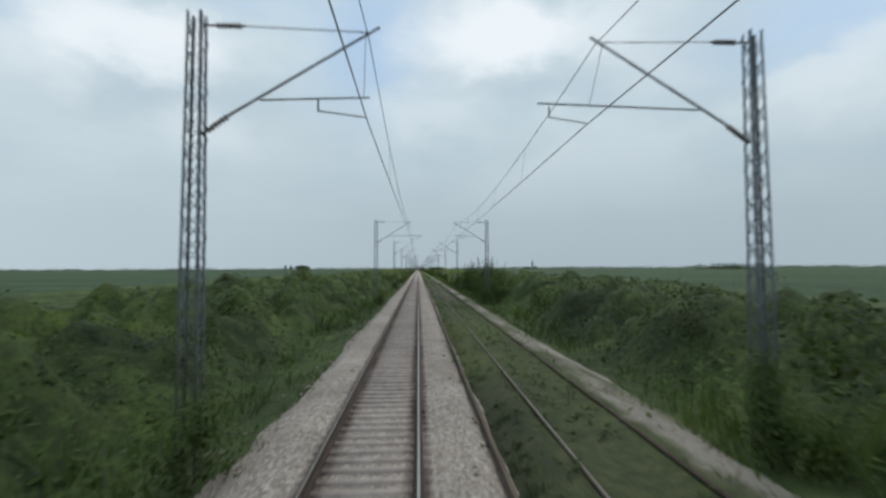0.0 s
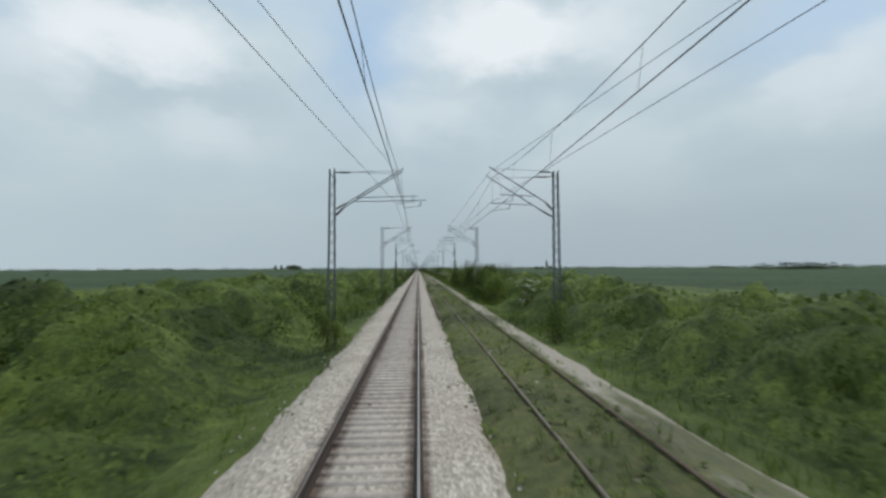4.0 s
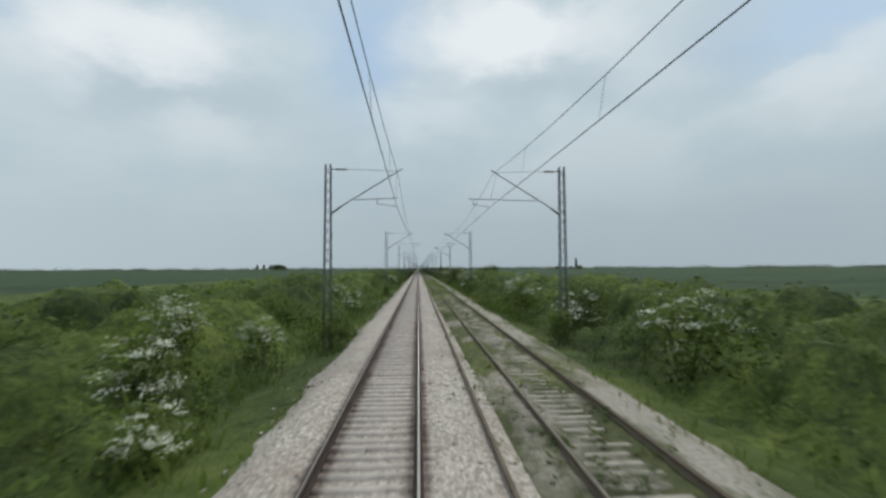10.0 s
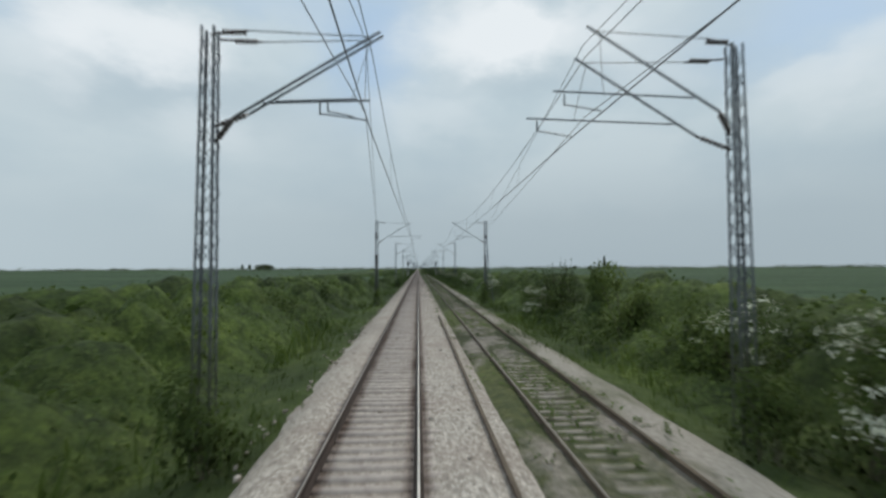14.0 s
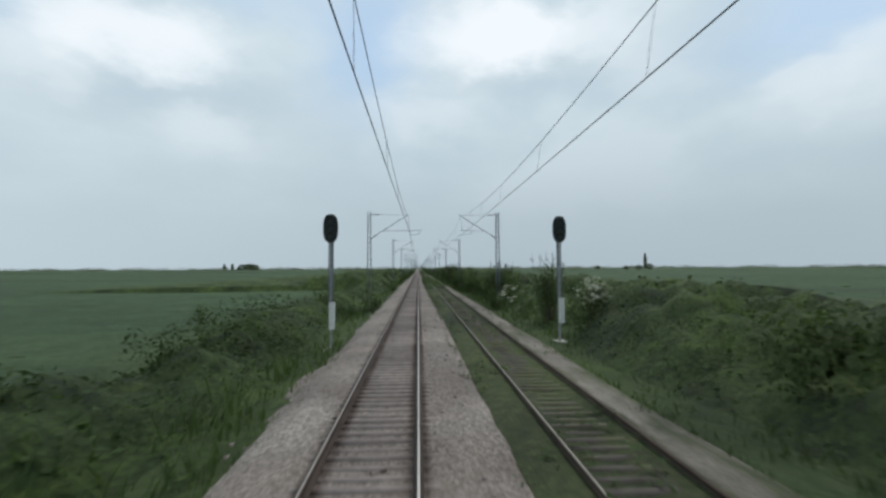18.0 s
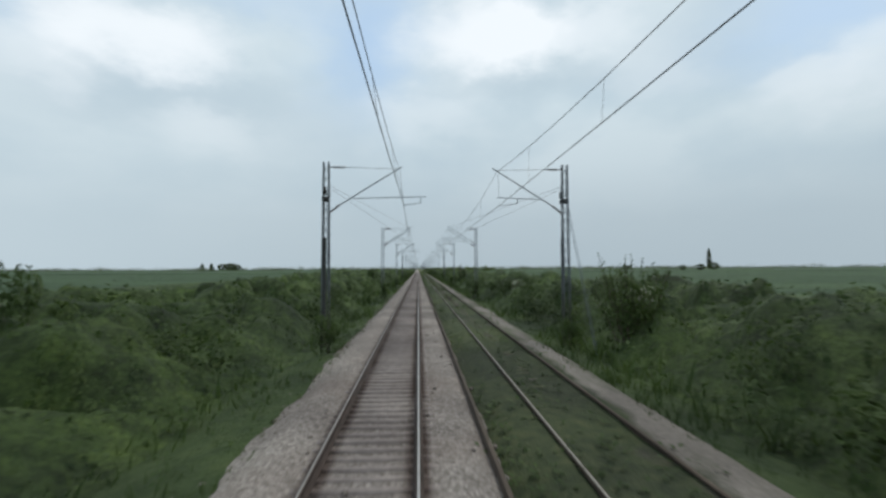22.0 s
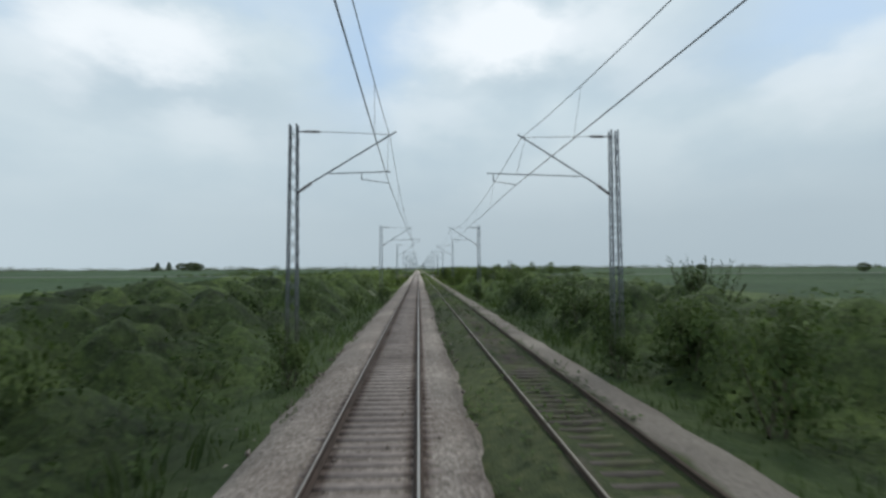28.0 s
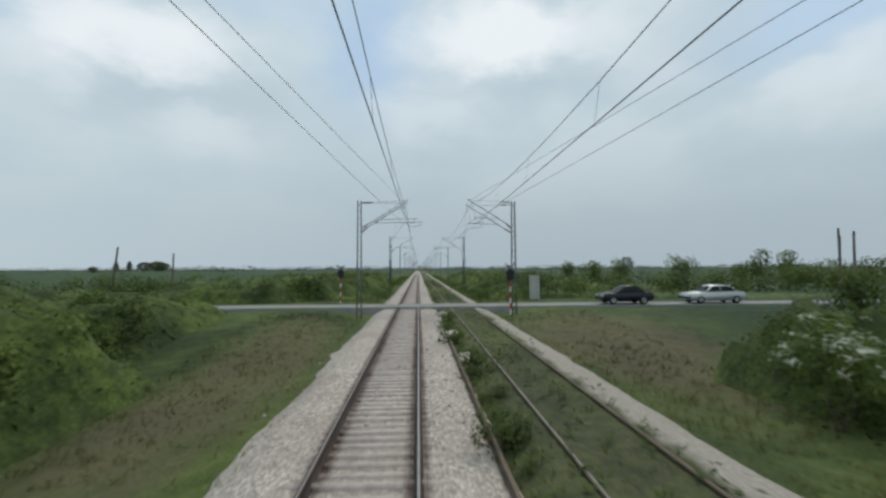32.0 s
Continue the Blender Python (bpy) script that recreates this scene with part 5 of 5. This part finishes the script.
    sx, sy, sz = sx[ok], sy[ok], sz[ok]
    shoots = scatter("undergrowth_shoots", shoot_protos, sx, sy, sz - 0.12, prng.uniform(0.55, 1.25, len(sx)), SCRUB, prng, 0.2)
    tagged(shoots, "leafy green shoots rising from the undergrowth", "shoots", kind="stuff")
    tagged(new("undergrowth_leaves", me), "small green leaves all over the undergrowth", "leaves", kind="stuff")


build_thicket(-1)
build_thicket(1)
# Hedges along the road.
xs = np.concatenate([prng.uniform(8, 75, 110), -prng.uniform(9, 80, 90), -prng.uniform(13.5, 90, 60), prng.uniform(34, 90, 35)])
ys = np.concatenate([prng.uniform(1258, 1274, 200), prng.uniform(1236, 1244, 95)])
tops = np.concatenate([prng.uniform(1.7, 2.8, 110) + np.interp(xs[:110], [20, 60], [0.0, 1.6]), prng.uniform(1.6, 2.8, 90), prng.uniform(0.7, 1.7, 95)])
scrub("roadside_hedge", xs, ys, prng.uniform(3.2, 5.4, 295), tops, "green hedges of shrubs along the road", 0.34)

# ---- old rails laid beside the track ----
for x, y0, y1 in [(1.98, 2, 60), (1.96, 66, 104), (2.02, 178, 216), (1.95, 226, 262), (2.02, 264, 330), (1.98, 334, 372), (2.0, 376, 452), (1.97, 455, 520), (2.03, 522, 560), (1.96, 612, 668),
                  (1.92, 838, 868), (1.94, 872, 905), (1.98, 1140, 1160), (2.05, 1178, 1200), (2.02, 1214, 1238)]:
    me = rail_mesh("loose_rail", y0, y1, OLD_RUST)
    ob = new("loose_rail", me)
    ob.matrix_basis = pose(x, 0, -0.09, 0, 0, 0)
    tagged(ob, "rusty spare rail lying on the ballast between the tracks", "rail", "loose rails")


# ---- line signals ----
BLACK = plain("signal_black", (0.022, 0.026, 0.026), 0.6, 0.0, 0.2, 8.0)
LENS = plain("signal_lens", (0.05, 0.06, 0.06), 0.15, 0.0, 0.3, 8.0)
WHITE_PAINT = plain("white_paint", (0.62, 0.62, 0.60), 0.6, 0.0, 0.15, 5.0)
RED_PAINT = plain("red_paint", (0.42, 0.05, 0.04), 0.6, 0.0, 0.2, 5.0)
PALE_PAINT = plain("pale_grey_paint", (0.44, 0.45, 0.42), 0.6, 0.0, 0.15, 5.0)
GREY_PAINT = plain("grey_paint", (0.30, 0.31, 0.31), 0.6, 0.0, 0.15, 5.0)
WOOD = plain("weathered_wood", (0.13, 0.115, 0.10), 0.9, 0.0, 0.3, 5.0)
ASPHALT = plain("worn_asphalt", (0.24, 0.235, 0.225), 0.92, 0.0, 0.2, 1.2)


def disc_plate(bm, hw, hh, y0, y1, z, n=24):
    """An upright oval plate."""
    rings = []
    for y in (y0, y1):
        rings.append([bm.verts.new((hw * math.copysign(abs(math.cos(a)) ** 0.75, math.cos(a)), y, z + hh * math.copysign(abs(math.sin(a)) ** 0.75, math.sin(a)))) for a in [2 * math.pi * i / n for i in range(n)]])
    bm.faces.new(rings[0])
    bm.faces.new(rings[1][::-1])
    for i in range(n):
        bm.faces.new((rings[0][i], rings[1][i], rings[1][(i + 1) % n], rings[0][(i + 1) % n]))
    bmesh.ops.recalc_face_normals(bm, faces=bm.faces[:])
    return bm


def build_signal():
    sig = new("railway_signal")
    head = part("head", disc_plate(bmesh.new(), 0.33, 0.64, -0.06, 0.0, 4.6), BLACK, sig, "black oval signal head")
    part("housing", box(bmesh.new(), -0.2, 0.0, 4.1, 0.2, 0.22, 5.1, 0.03), BLACK, head)
    for z in (4.95, 4.6, 4.25):
        part("lens", bar(bmesh.new(), (0, -0.10, z), (0, -0.05, z), 0.10, 14), LENS, head, "unlit round signal lens")
        bm = bmesh.new()
        for a in np.linspace(0, math.pi, 8):
            box(bm, 0.13 * math.cos(a) - 0.03, -0.30, z + 0.13 * math.sin(a) - 0.012, 0.13 * math.cos(a) + 0.03, -0.05, z + 0.13 * math.sin(a) + 0.012)
        part("hood", bm, BLACK, head)
    bm = bmesh.new()
    for s in (-0.09, 0.09):
        bar(bm, (s, 0.1, 1.2), (s, 0.1, 4.1), 0.028, 6)
    for z in np.arange(1.4, 4.1, 0.3):
        bar(bm, (-0.09, 0.1, z), (0.09, 0.1, z), 0.014, 5)
    part("ladder_post", bm, MAST_STEEL, sig)
    part("post", bar(bmesh.new(), (0, 0.15, -0.9), (0, 0.15, 4.3), 0.06, 10), GREY_PAINT, sig)
    part("base_plate", box(bmesh.new(), -0.06, -0.03, 0.1, 0.2, 0.06, 1.3, 0.01), WHITE_PAINT, sig, "white plate low on the post")
    part("foundation", box(bmesh.new(), -0.3, -0.2, -1.3, 0.3, 0.5, -0.75, 0.04), CONCRETE, sig)
    return tagged(sig, "black oval light signal on a slim grey post", "railway signal", "line signals")


sig = build_signal()
sig.matrix_basis = pose(-3.15, 704, 0)
copy_thing(sig, pose(7.55, 705, 0.05))

# ---- small posts ----
def marker_post(x, y, tall, w=0.12, dark=False):
    z = float(ground_z(x, y))
    ob = part("marker_post", box(bmesh.new(), -w / 2, -w / 2, -0.3, w / 2, w / 2, tall, w * 0.17), TUBE_STEEL if dark else CONCRETE)
    ob.location = (x, y, z)
    return tagged(ob, "thin dark steel post at the edge of the ballast" if dark else "small pale concrete marker post in the grass", "post", "marker posts")


marker_post(-3.45, 663.0, 1.3, 0.06, True)
marker_post(-3.55, 663.1, 1.3, 0.06, True)


for x, y, tall in [(7.0, 337, 1.5), (7.6, 338, 1.5), (-3.5, 225, 1.0), (-3.6, 822, 0.9)]:
    marker_post(x, y, tall)

# ---- level crossing ----
bm = bmesh.new()
xs = [-420, -120, -60, -30, -12, -6, -1.5, 0, 2, 5.5, 9, 16, 30, 60, 130, 420]
rows = [[], []]
for j, y in enumerate((1248.5, 1251.4)):
    for x in xs:
        rows[j].append((bm.verts.new((x, y, -0.012)), bm.verts.new((x, y + (0.5 if j else -0.5), -1.9))))
for j in range(len(xs) - 1):
    bm.faces.new((rows[0][j][0], rows[0][j + 1][0], rows[1][j + 1][0], rows[1][j][0]))
    bm.faces.new((rows[0][j][1], rows[0][j + 1][1], rows[0][j + 1][0], rows[0][j][0]))
    bm.faces.new((rows[1][j][0], rows[1][j + 1][0], rows[1][j + 1][1], rows[1][j][1]))
bmesh.ops.recalc_face_normals(bm, faces=bm.faces[:])
tagged(part("road", bm, ASPHALT), "pale worn asphalt road crossing the tracks", "road", kind="structure")


def crossing_signal(x, y):
    s = new("crossing_signal")
    for i in range(6):
        part("post_band", bar(bmesh.new(), (0, 0, -0.3 + 0.37 * i), (0, 0, 0.07 + 0.37 * i), 0.055, 10), RED_PAINT if i % 2 else WHITE_PAINT, s)
    head = part("head", disc_plate(bmesh.new(), 0.26, 0.5, -0.04, 0.04, 2.45), BLACK, s, "dark warning light board")
    for q in (-0.12, 0.12):
        part("lens", bar(bmesh.new(), (q, -0.08, 2.3), (q, -0.03, 2.3), 0.09, 12), LENS, head)
    bm = bmesh.new()
    for a in (0.6, -0.6):
        m = Matrix.Translation((0, -0.06, 2.85)) @ Matrix.Rotation(a, 4, "Y")
        bmesh.ops.create_cube(bm, size=1.0, matrix=m @ Matrix.Diagonal((0.9, 0.02, 0.10, 1)))
    part("cross_board", bm, GREY_PAINT, s)
    s.location = (x, y, 0)
    return tagged(s, "dark level crossing light on a red and white post", "crossing signal", "crossing signals")


crossing_signal(-5.9, 1254.6)
crossing_signal(6.9, 1245.4)
cab = new("relay_cabinet")
part("body", box(bmesh.new(), -0.4, -0.3, -0.3, 0.4, 0.3, 1.9, 0.03), PALE_PAINT, cab)
part("roof", box(bmesh.new(), -0.46, -0.36, 1.9, 0.46, 0.36, 1.98, 0.02), GREY_PAINT, cab)
part("door", box(bmesh.new(), -0.34, -0.33, 0.0, 0.34, -0.305, 1.8, 0.008), PALE_PAINT, cab)
part("handle", box(bmesh.new(), 0.22, -0.36, 0.9, 0.26, -0.33, 1.05), GREY_PAINT, cab)
cab.location = (11.6, 1257, float(ground_z(11.6, 1257)) + 0.3)
tagged(cab, "pale metal relay cabinet beside the level crossing", "cabinet")
for x, y, top, lean in [(-32.2, 1265.5, 5.3, 6), (-28.2, 1270, 4.7, 1), (39.7, 1255, 5.6, 2), (40.4, 1255.5, 6.4, -1), (41.2, 1255, 6.1, 1)]:
    z = float(ground_z(x, y))
    pole = part("wooden_pole", bar(bmesh.new(), (0, 0, -0.4), (0, 0, top - z), 0.13, 8, 0.09), WOOD)
    pole.matrix_basis = pose(x, y, z, 0, lean, 0)
    tagged(pole, "bare weathered wooden pole near the road", "pole", "wooden poles")


# ---- cars on the road ----
def build_car(name, paint, label, length, height):
    car = new(name)
    L2 = length / 2
    # side outline of the body, and of the glasshouse, front at -x
    low = [(-L2, 0.32), (-L2 + 0.02, 0.62), (-L2 + 0.18, 0.74), (-L2 + 1.15, 0.88), (L2 - 0.95, 0.92), (L2 - 0.12, 0.86), (L2, 0.66), (L2 - 0.02, 0.34), (L2 - 0.3, 0.24), (-L2 + 0.3, 0.22)]
    top = [(-L2 + 1.15, 0.87), (-L2 + 1.75, height - 0.06), (-L2 + 2.05, height), (L2 - 1.45, height), (L2 - 1.15, height - 0.05), (L2 - 0.62, 0.91)]

    def slab(outline, half, inset):
        bm = bmesh.new()
        rings = [[bm.verts.new((x, s * (half - inset * max(0.0, z - 0.85)), z)) for x, z in outline] for s in (-1, 1)]
        n = len(outline)
        bm.faces.new(rings[0])
        bm.faces.new(rings[1][::-1])
        for i in range(n):
            bm.faces.new((rings[0][i], rings[1][i], rings[1][(i + 1) % n], rings[0][(i + 1) % n]))
        bmesh.ops.recalc_face_normals(bm, faces=bm.faces[:])
        bmesh.ops.bevel(bm, geom=[e for e in bm.edges if e.calc_length() > 0.2], offset=0.04, segments=2, affect="EDGES")
        return bm

    part("body", slab(low, 0.82, 0.0), paint, car, "", True)
    cabin = part("cabin", slab(top, 0.80, 0.38), paint, car, "", True)
    glass = [(-L2 + 1.33, 0.93), (-L2 + 1.80, height - 0.11), (-L2 + 2.08, height - 0.075), (L2 - 1.50, height - 0.075), (L2 - 1.22, height - 0.11), (L2 - 0.80, 0.95)]
    cut = [glass[0][0] + (glass[-1][0] - glass[0][0]) * 0.47]
    for s in (-1, 1):
        for lo, hi in ((glass[0][0], cut[0] - 0.03), (cut[0] + 0.03, glass[-1][0])):
            pts = [(min(max(x, lo), hi), z) for x, z in glass]
            bm = bmesh.new()
            face = [bm.verts.new((x, s * (0.812 - 0.38 * max(0.0, z - 0.85)), z)) for x, z in dict.fromkeys(pts)]
            bm.faces.new(face)
            bmesh.ops.solidify(bm, geom=bm.faces[:], thickness=0.012)
            part("side_window", bm, CAR_GLASS, cabin, "dark car window")
    bm = bmesh.new()
    for (x0, z0), (x1, z1), d in (((-L2 + 1.20, 0.92), (-L2 + 1.73, height - 0.09), -0.02), ((L2 - 0.66, 0.94), (L2 - 1.13, height - 0.08), 0.02)):
        q = [bm.verts.new((x + d, s * (0.70 - 0.30 * max(0.0, z - 0.9)), z + 0.012)) for x, z, s in ((x0, z0, -1), (x0, z0, 1), (x1, z1, 1), (x1, z1, -1))]
        bm.faces.new(q)
    bmesh.ops.solidify(bm, geom=bm.faces[:], thickness=0.012)
    part("windscreen", bm, CAR_GLASS, cabin, "dark glass")
    for x in (-L2 + 0.78, L2 - 0.80):
        for s in (-1, 1):
            wheel = part("wheel", bar(bmesh.new(), (x, s * 0.64, 0.29), (x, s * 0.83, 0.29), 0.29, 18), TYRE, car, "", True)
            part("rim", bar(bmesh.new(), (x, s * 0.80, 0.29), (x, s * 0.845, 0.29), 0.18, 14), RIM, wheel, "silver wheel rim")
    for s in (-0.55, 0.55):
        part("headlight", box(bmesh.new(), -L2 - 0.015, s - 0.17, 0.56, -L2 + 0.08, s + 0.17, 0.70, 0.02), RIM, car, "clear headlight")
        part("tail_light", box(bmesh.new(), L2 - 0.08, s - 0.17, 0.62, L2 + 0.015, s + 0.17, 0.76, 0.02), RED_PAINT, car, "red tail light")
    part("bumper", box(bmesh.new(), -L2 - 0.06, -0.76, 0.34, -L2 + 0.1, 0.76, 0.50, 0.03), BLACK, car)
    part("bumper", box(bmesh.new(), L2 - 0.1, -0.76, 0.36, L2 + 0.06, 0.76, 0.52, 0.03), BLACK, car)
    return tagged(car, label, "car", "cars waiting at the crossing")


CAR_GLASS = plain("car_glass", (0.03, 0.035, 0.04), 0.08, 0.0, 0.1, 2.0)
TYRE = plain("tyre_rubber", (0.02, 0.02, 0.02), 0.85, 0.0, 0.2, 10.0)
RIM = plain("bright_metal", (0.55, 0.56, 0.57), 0.3, 0.8, 0.1, 6.0)
DARK_CAR = plain("dark_car_paint", (0.015, 0.018, 0.028), 0.2, 0.2, 0.15, 2.0)
SILVER_CAR = plain("silver_car_paint", (0.50, 0.52, 0.52), 0.3, 0.35, 0.08, 2.0)
build_car("car", DARK_CAR, "dark blue hatchback car on the road by the crossing", 3.95, 1.40).location = (16.7, 1249.7, 0.0)
build_car("car", SILVER_CAR, "silver-white saloon car on the road by the crossing", 4.4, 1.40).location = (23.8, 1249.7, 0.0)

# ---- far trees ----
FAR_LEAF = foliage("far_tree_leaves", (0.060, 0.085, 0.050), (0.085, 0.115, 0.065), (0.11, 0.145, 0.08), True)


def tree_meshes(rng, leaves, columnar):
    v, f = [], []
    for _ in range(leaves):
        z = rng.uniform(0.12, 1.0)
        r = 0.11 * min(1.0, 0.35 + (z - 0.12) / 0.2) * (1 - max(0.0, (z - 0.5) / 0.52) ** 2) if columnar else 0.42 * math.sqrt(max(0.02, 1 - ((z - 0.58) / 0.43) ** 2))
        a = rng.uniform(0, 6.28)
        r *= math.sqrt(rng.uniform(0.25, 1.1))
        c = np.array([r * math.cos(a), r * math.sin(a), z])
        n = rng.normal(size=3)
        s = np.cross(n, rng.normal(size=3))
        s /= np.linalg.norm(s)
        d = np.cross(n / np.linalg.norm(n), s)
        q = (0.028 if columnar else 0.05) * rng.uniform(0.6, 1.5)
        k = len(v)
        v += [c - d * q, c + s * q * 0.7, c + d * q, c - s * q * 0.7]
        f.append((k, k + 1, k + 2, k + 3))
    bm = bmesh.new()
    bar(bm, (0, 0, -0.02), (0, 0, 0.5), 0.022, 7, 0.01)
    for i in range(5):
        a = i * 1.3
        bar(bm, (0, 0, 0.2 + 0.08 * i), ((0.06 if columnar else 0.25) * math.cos(a), (0.06 if columnar else 0.25) * math.sin(a), 0.42 + 0.09 * i), 0.009, 5, 0.004)
    me = bpy.data.meshes.new("trunk")
    bm.to_mesh(me)
    bm.free()
    me.materials.append(BARK)
    return {"crown": mesh_np("crown", np.array(v), np.array(f), FAR_LEAF), "trunk": me}


ROUND_TREE, POPLAR = [tree_meshes(prng, 700, False) for _ in range(2)], tree_meshes(prng, 700, True)


def put_tree(meshes, x, y, wide, tall, label, name="tree"):
    t = tagged(new(name), label, "tree", "trees on the plain")
    t.matrix_basis = Matrix.LocRotScale((x, y, float(ground_z(x, y)) - 0.1), Euler((0, 0, prng.uniform(0, 6.28))), (wide, wide, tall))
    for nm, me in meshes.items():
        shared(nm, me, t, Matrix())


put_tree(POPLAR, 354, 1356, 24, 27, "lone slender dark poplar far out on the plain", "poplar")
for x, y, w, h in [(366, 1365, 13, 10), (341, 1353, 12, 8), (334, 1378, 10, 7), (-480, 1900, 14, 9), (420, 1700, 14, 9)]:
    put_tree(ROUND_TREE[prng.integers(2)], x, y, w, h, "rounded green tree standing in the fields")
for x, y, w, top in [(27.5, 540.7, 6.5, 4.3), (26.0, 543.0, 4.5, 3.6), (45, 1310, 8, 5.2), (52, 1300, 8, 5.6), (60, 1290, 9, 6.0), (38, 1320, 7, 4.6), (70, 1296, 9, 6.2), (33, 1296, 6, 4.2)]:
    put_bush(BUSH, x, y, w, top, "large rounded green bush standing in the fields")
for x, y, w, h in [(-646, 2204, 30, 22), (-622, 2210, 30, 23)]:
    put_tree(POPLAR, x, y, 48, h, "dark upright tree far out on the plain", "poplar")
for x, y, w, h in [(-585, 2200, 34, 20), (-560, 2210, 34, 21), (-540, 2190, 30, 18), (-575, 2225, 34, 22)]:
    put_tree(ROUND_TREE[prng.integers(2)], x, y, w, h, "dark rounded tree in a far clump")
# The low dark line of woods round the horizon.
base = ROUND_TREE[0]["crown"]
pv = np.array([q.co[:] for q in base.vertices])[:340]
pf = np.array([q.vertices[:] for q in base.polygons])[:85]
vs, fs, n = [], [], 0
spots = []
for i in range(520):
    a = prng.uniform(-1.25, 1.25)
    r = prng.uniform(1500, 3200)
    spots.append((r * math.sin(a), 600 + r * math.cos(a), prng.uniform(35, 90), prng.uniform(6, 13)))
for i in range(26):
    spots.append((prng.uniform(520, 640), 785 + prng.uniform(-25, 25), prng.uniform(18, 30), prng.uniform(8, 13)))
for x, y, w, h in spots:
    a = prng.uniform(0, 6.28)
    vs.append(np.stack([(pv[:, 0] * math.cos(a) - pv[:, 1] * math.sin(a)) * w + x, (pv[:, 0] * math.sin(a) + pv[:, 1] * math.cos(a)) * w + y, pv[:, 2] * h - 1.6 - h * 0.12], -1))
    fs.append(pf + n)
    n += len(pv)
tagged(new("far_woods", mesh_np("far_woods", np.concatenate(vs), np.concatenate(fs), FAR_LEAF)), "low dark hedges and woods out to the horizon", "woods", kind="stuff")


# ---- ballast heaps and spilled stones ----
def heap(x, y, r, h):
    bm = bmesh.new()
    bmesh.ops.create_icosphere(bm, subdivisions=3, radius=1.0)
    for v in bm.verts:
        q = 1 + 0.22 * noise.noise((v.co.x * 2 + x, v.co.y * 2 + y, v.co.z * 2)) + 0.10 * noise.noise((v.co.x * 7 + x, v.co.y * 7, v.co.z * 7))
        v.co = Vector((v.co.x * r * q, v.co.y * r * 1.3 * q, max(-0.15, v.co.z) * h * q))
    ob = part("ballast_heap", bm, BALLAST)
    ob.location = (x, y, -0.33)
    return tagged(ob, "small pale heap of crushed stone between the tracks", "heap", "stone heaps")


for x, y, r, h in [(2.2, 1236.4, 0.5, 0.3), (2.4, 1231, 0.45, 0.26), (2.2, 1241, 0.5, 0.32), (2.3, 1245, 0.5, 0.3), (2.1, 198, 0.3, 0.2)]:
    heap(x, y, r, h)
n = 9000
xs = np.concatenate([prng.normal(-2.4, 0.3, n // 2), prng.uniform(-1.2, 1.2, n // 4), prng.normal(1.9, 0.3, n // 4)])
ys = np.concatenate([prng.uniform(0, 1300, n // 2), prng.uniform(0, 1300, n // 4), prng.uniform(0, 1300, n // 4)])
zs = np.interp(xs, [-3.1, -2.6, -2.2, -1.66, -1.2, -0.6, 0.6, 1.25, 1.7, 2.2], [-0.7, -0.66, -0.46, -0.18, -0.15, -0.2, -0.2, -0.15, -0.18, -0.34])
stone = []
for _ in range(4):
    v = np.array([(sx, sy, sz) for sx in (-1, 1) for sy in (-1, 1) for sz in (-1, 1)], float) * prng.uniform(0.5, 1.1, (8, 3)) * 0.03
    stone.append((v, np.array([(0, 1, 3, 2), (4, 6, 7, 5), (0, 4, 5, 1), (2, 3, 7, 6), (0, 2, 6, 4), (1, 5, 7, 3)])))
g = scatter("loose_stones", stone, xs, ys, zs + 0.005, prng.uniform(0.7, 1.7, len(xs)), BALLAST, prng)
tagged(g, "loose pale stones scattered along the ballast", "stones", kind="stuff")
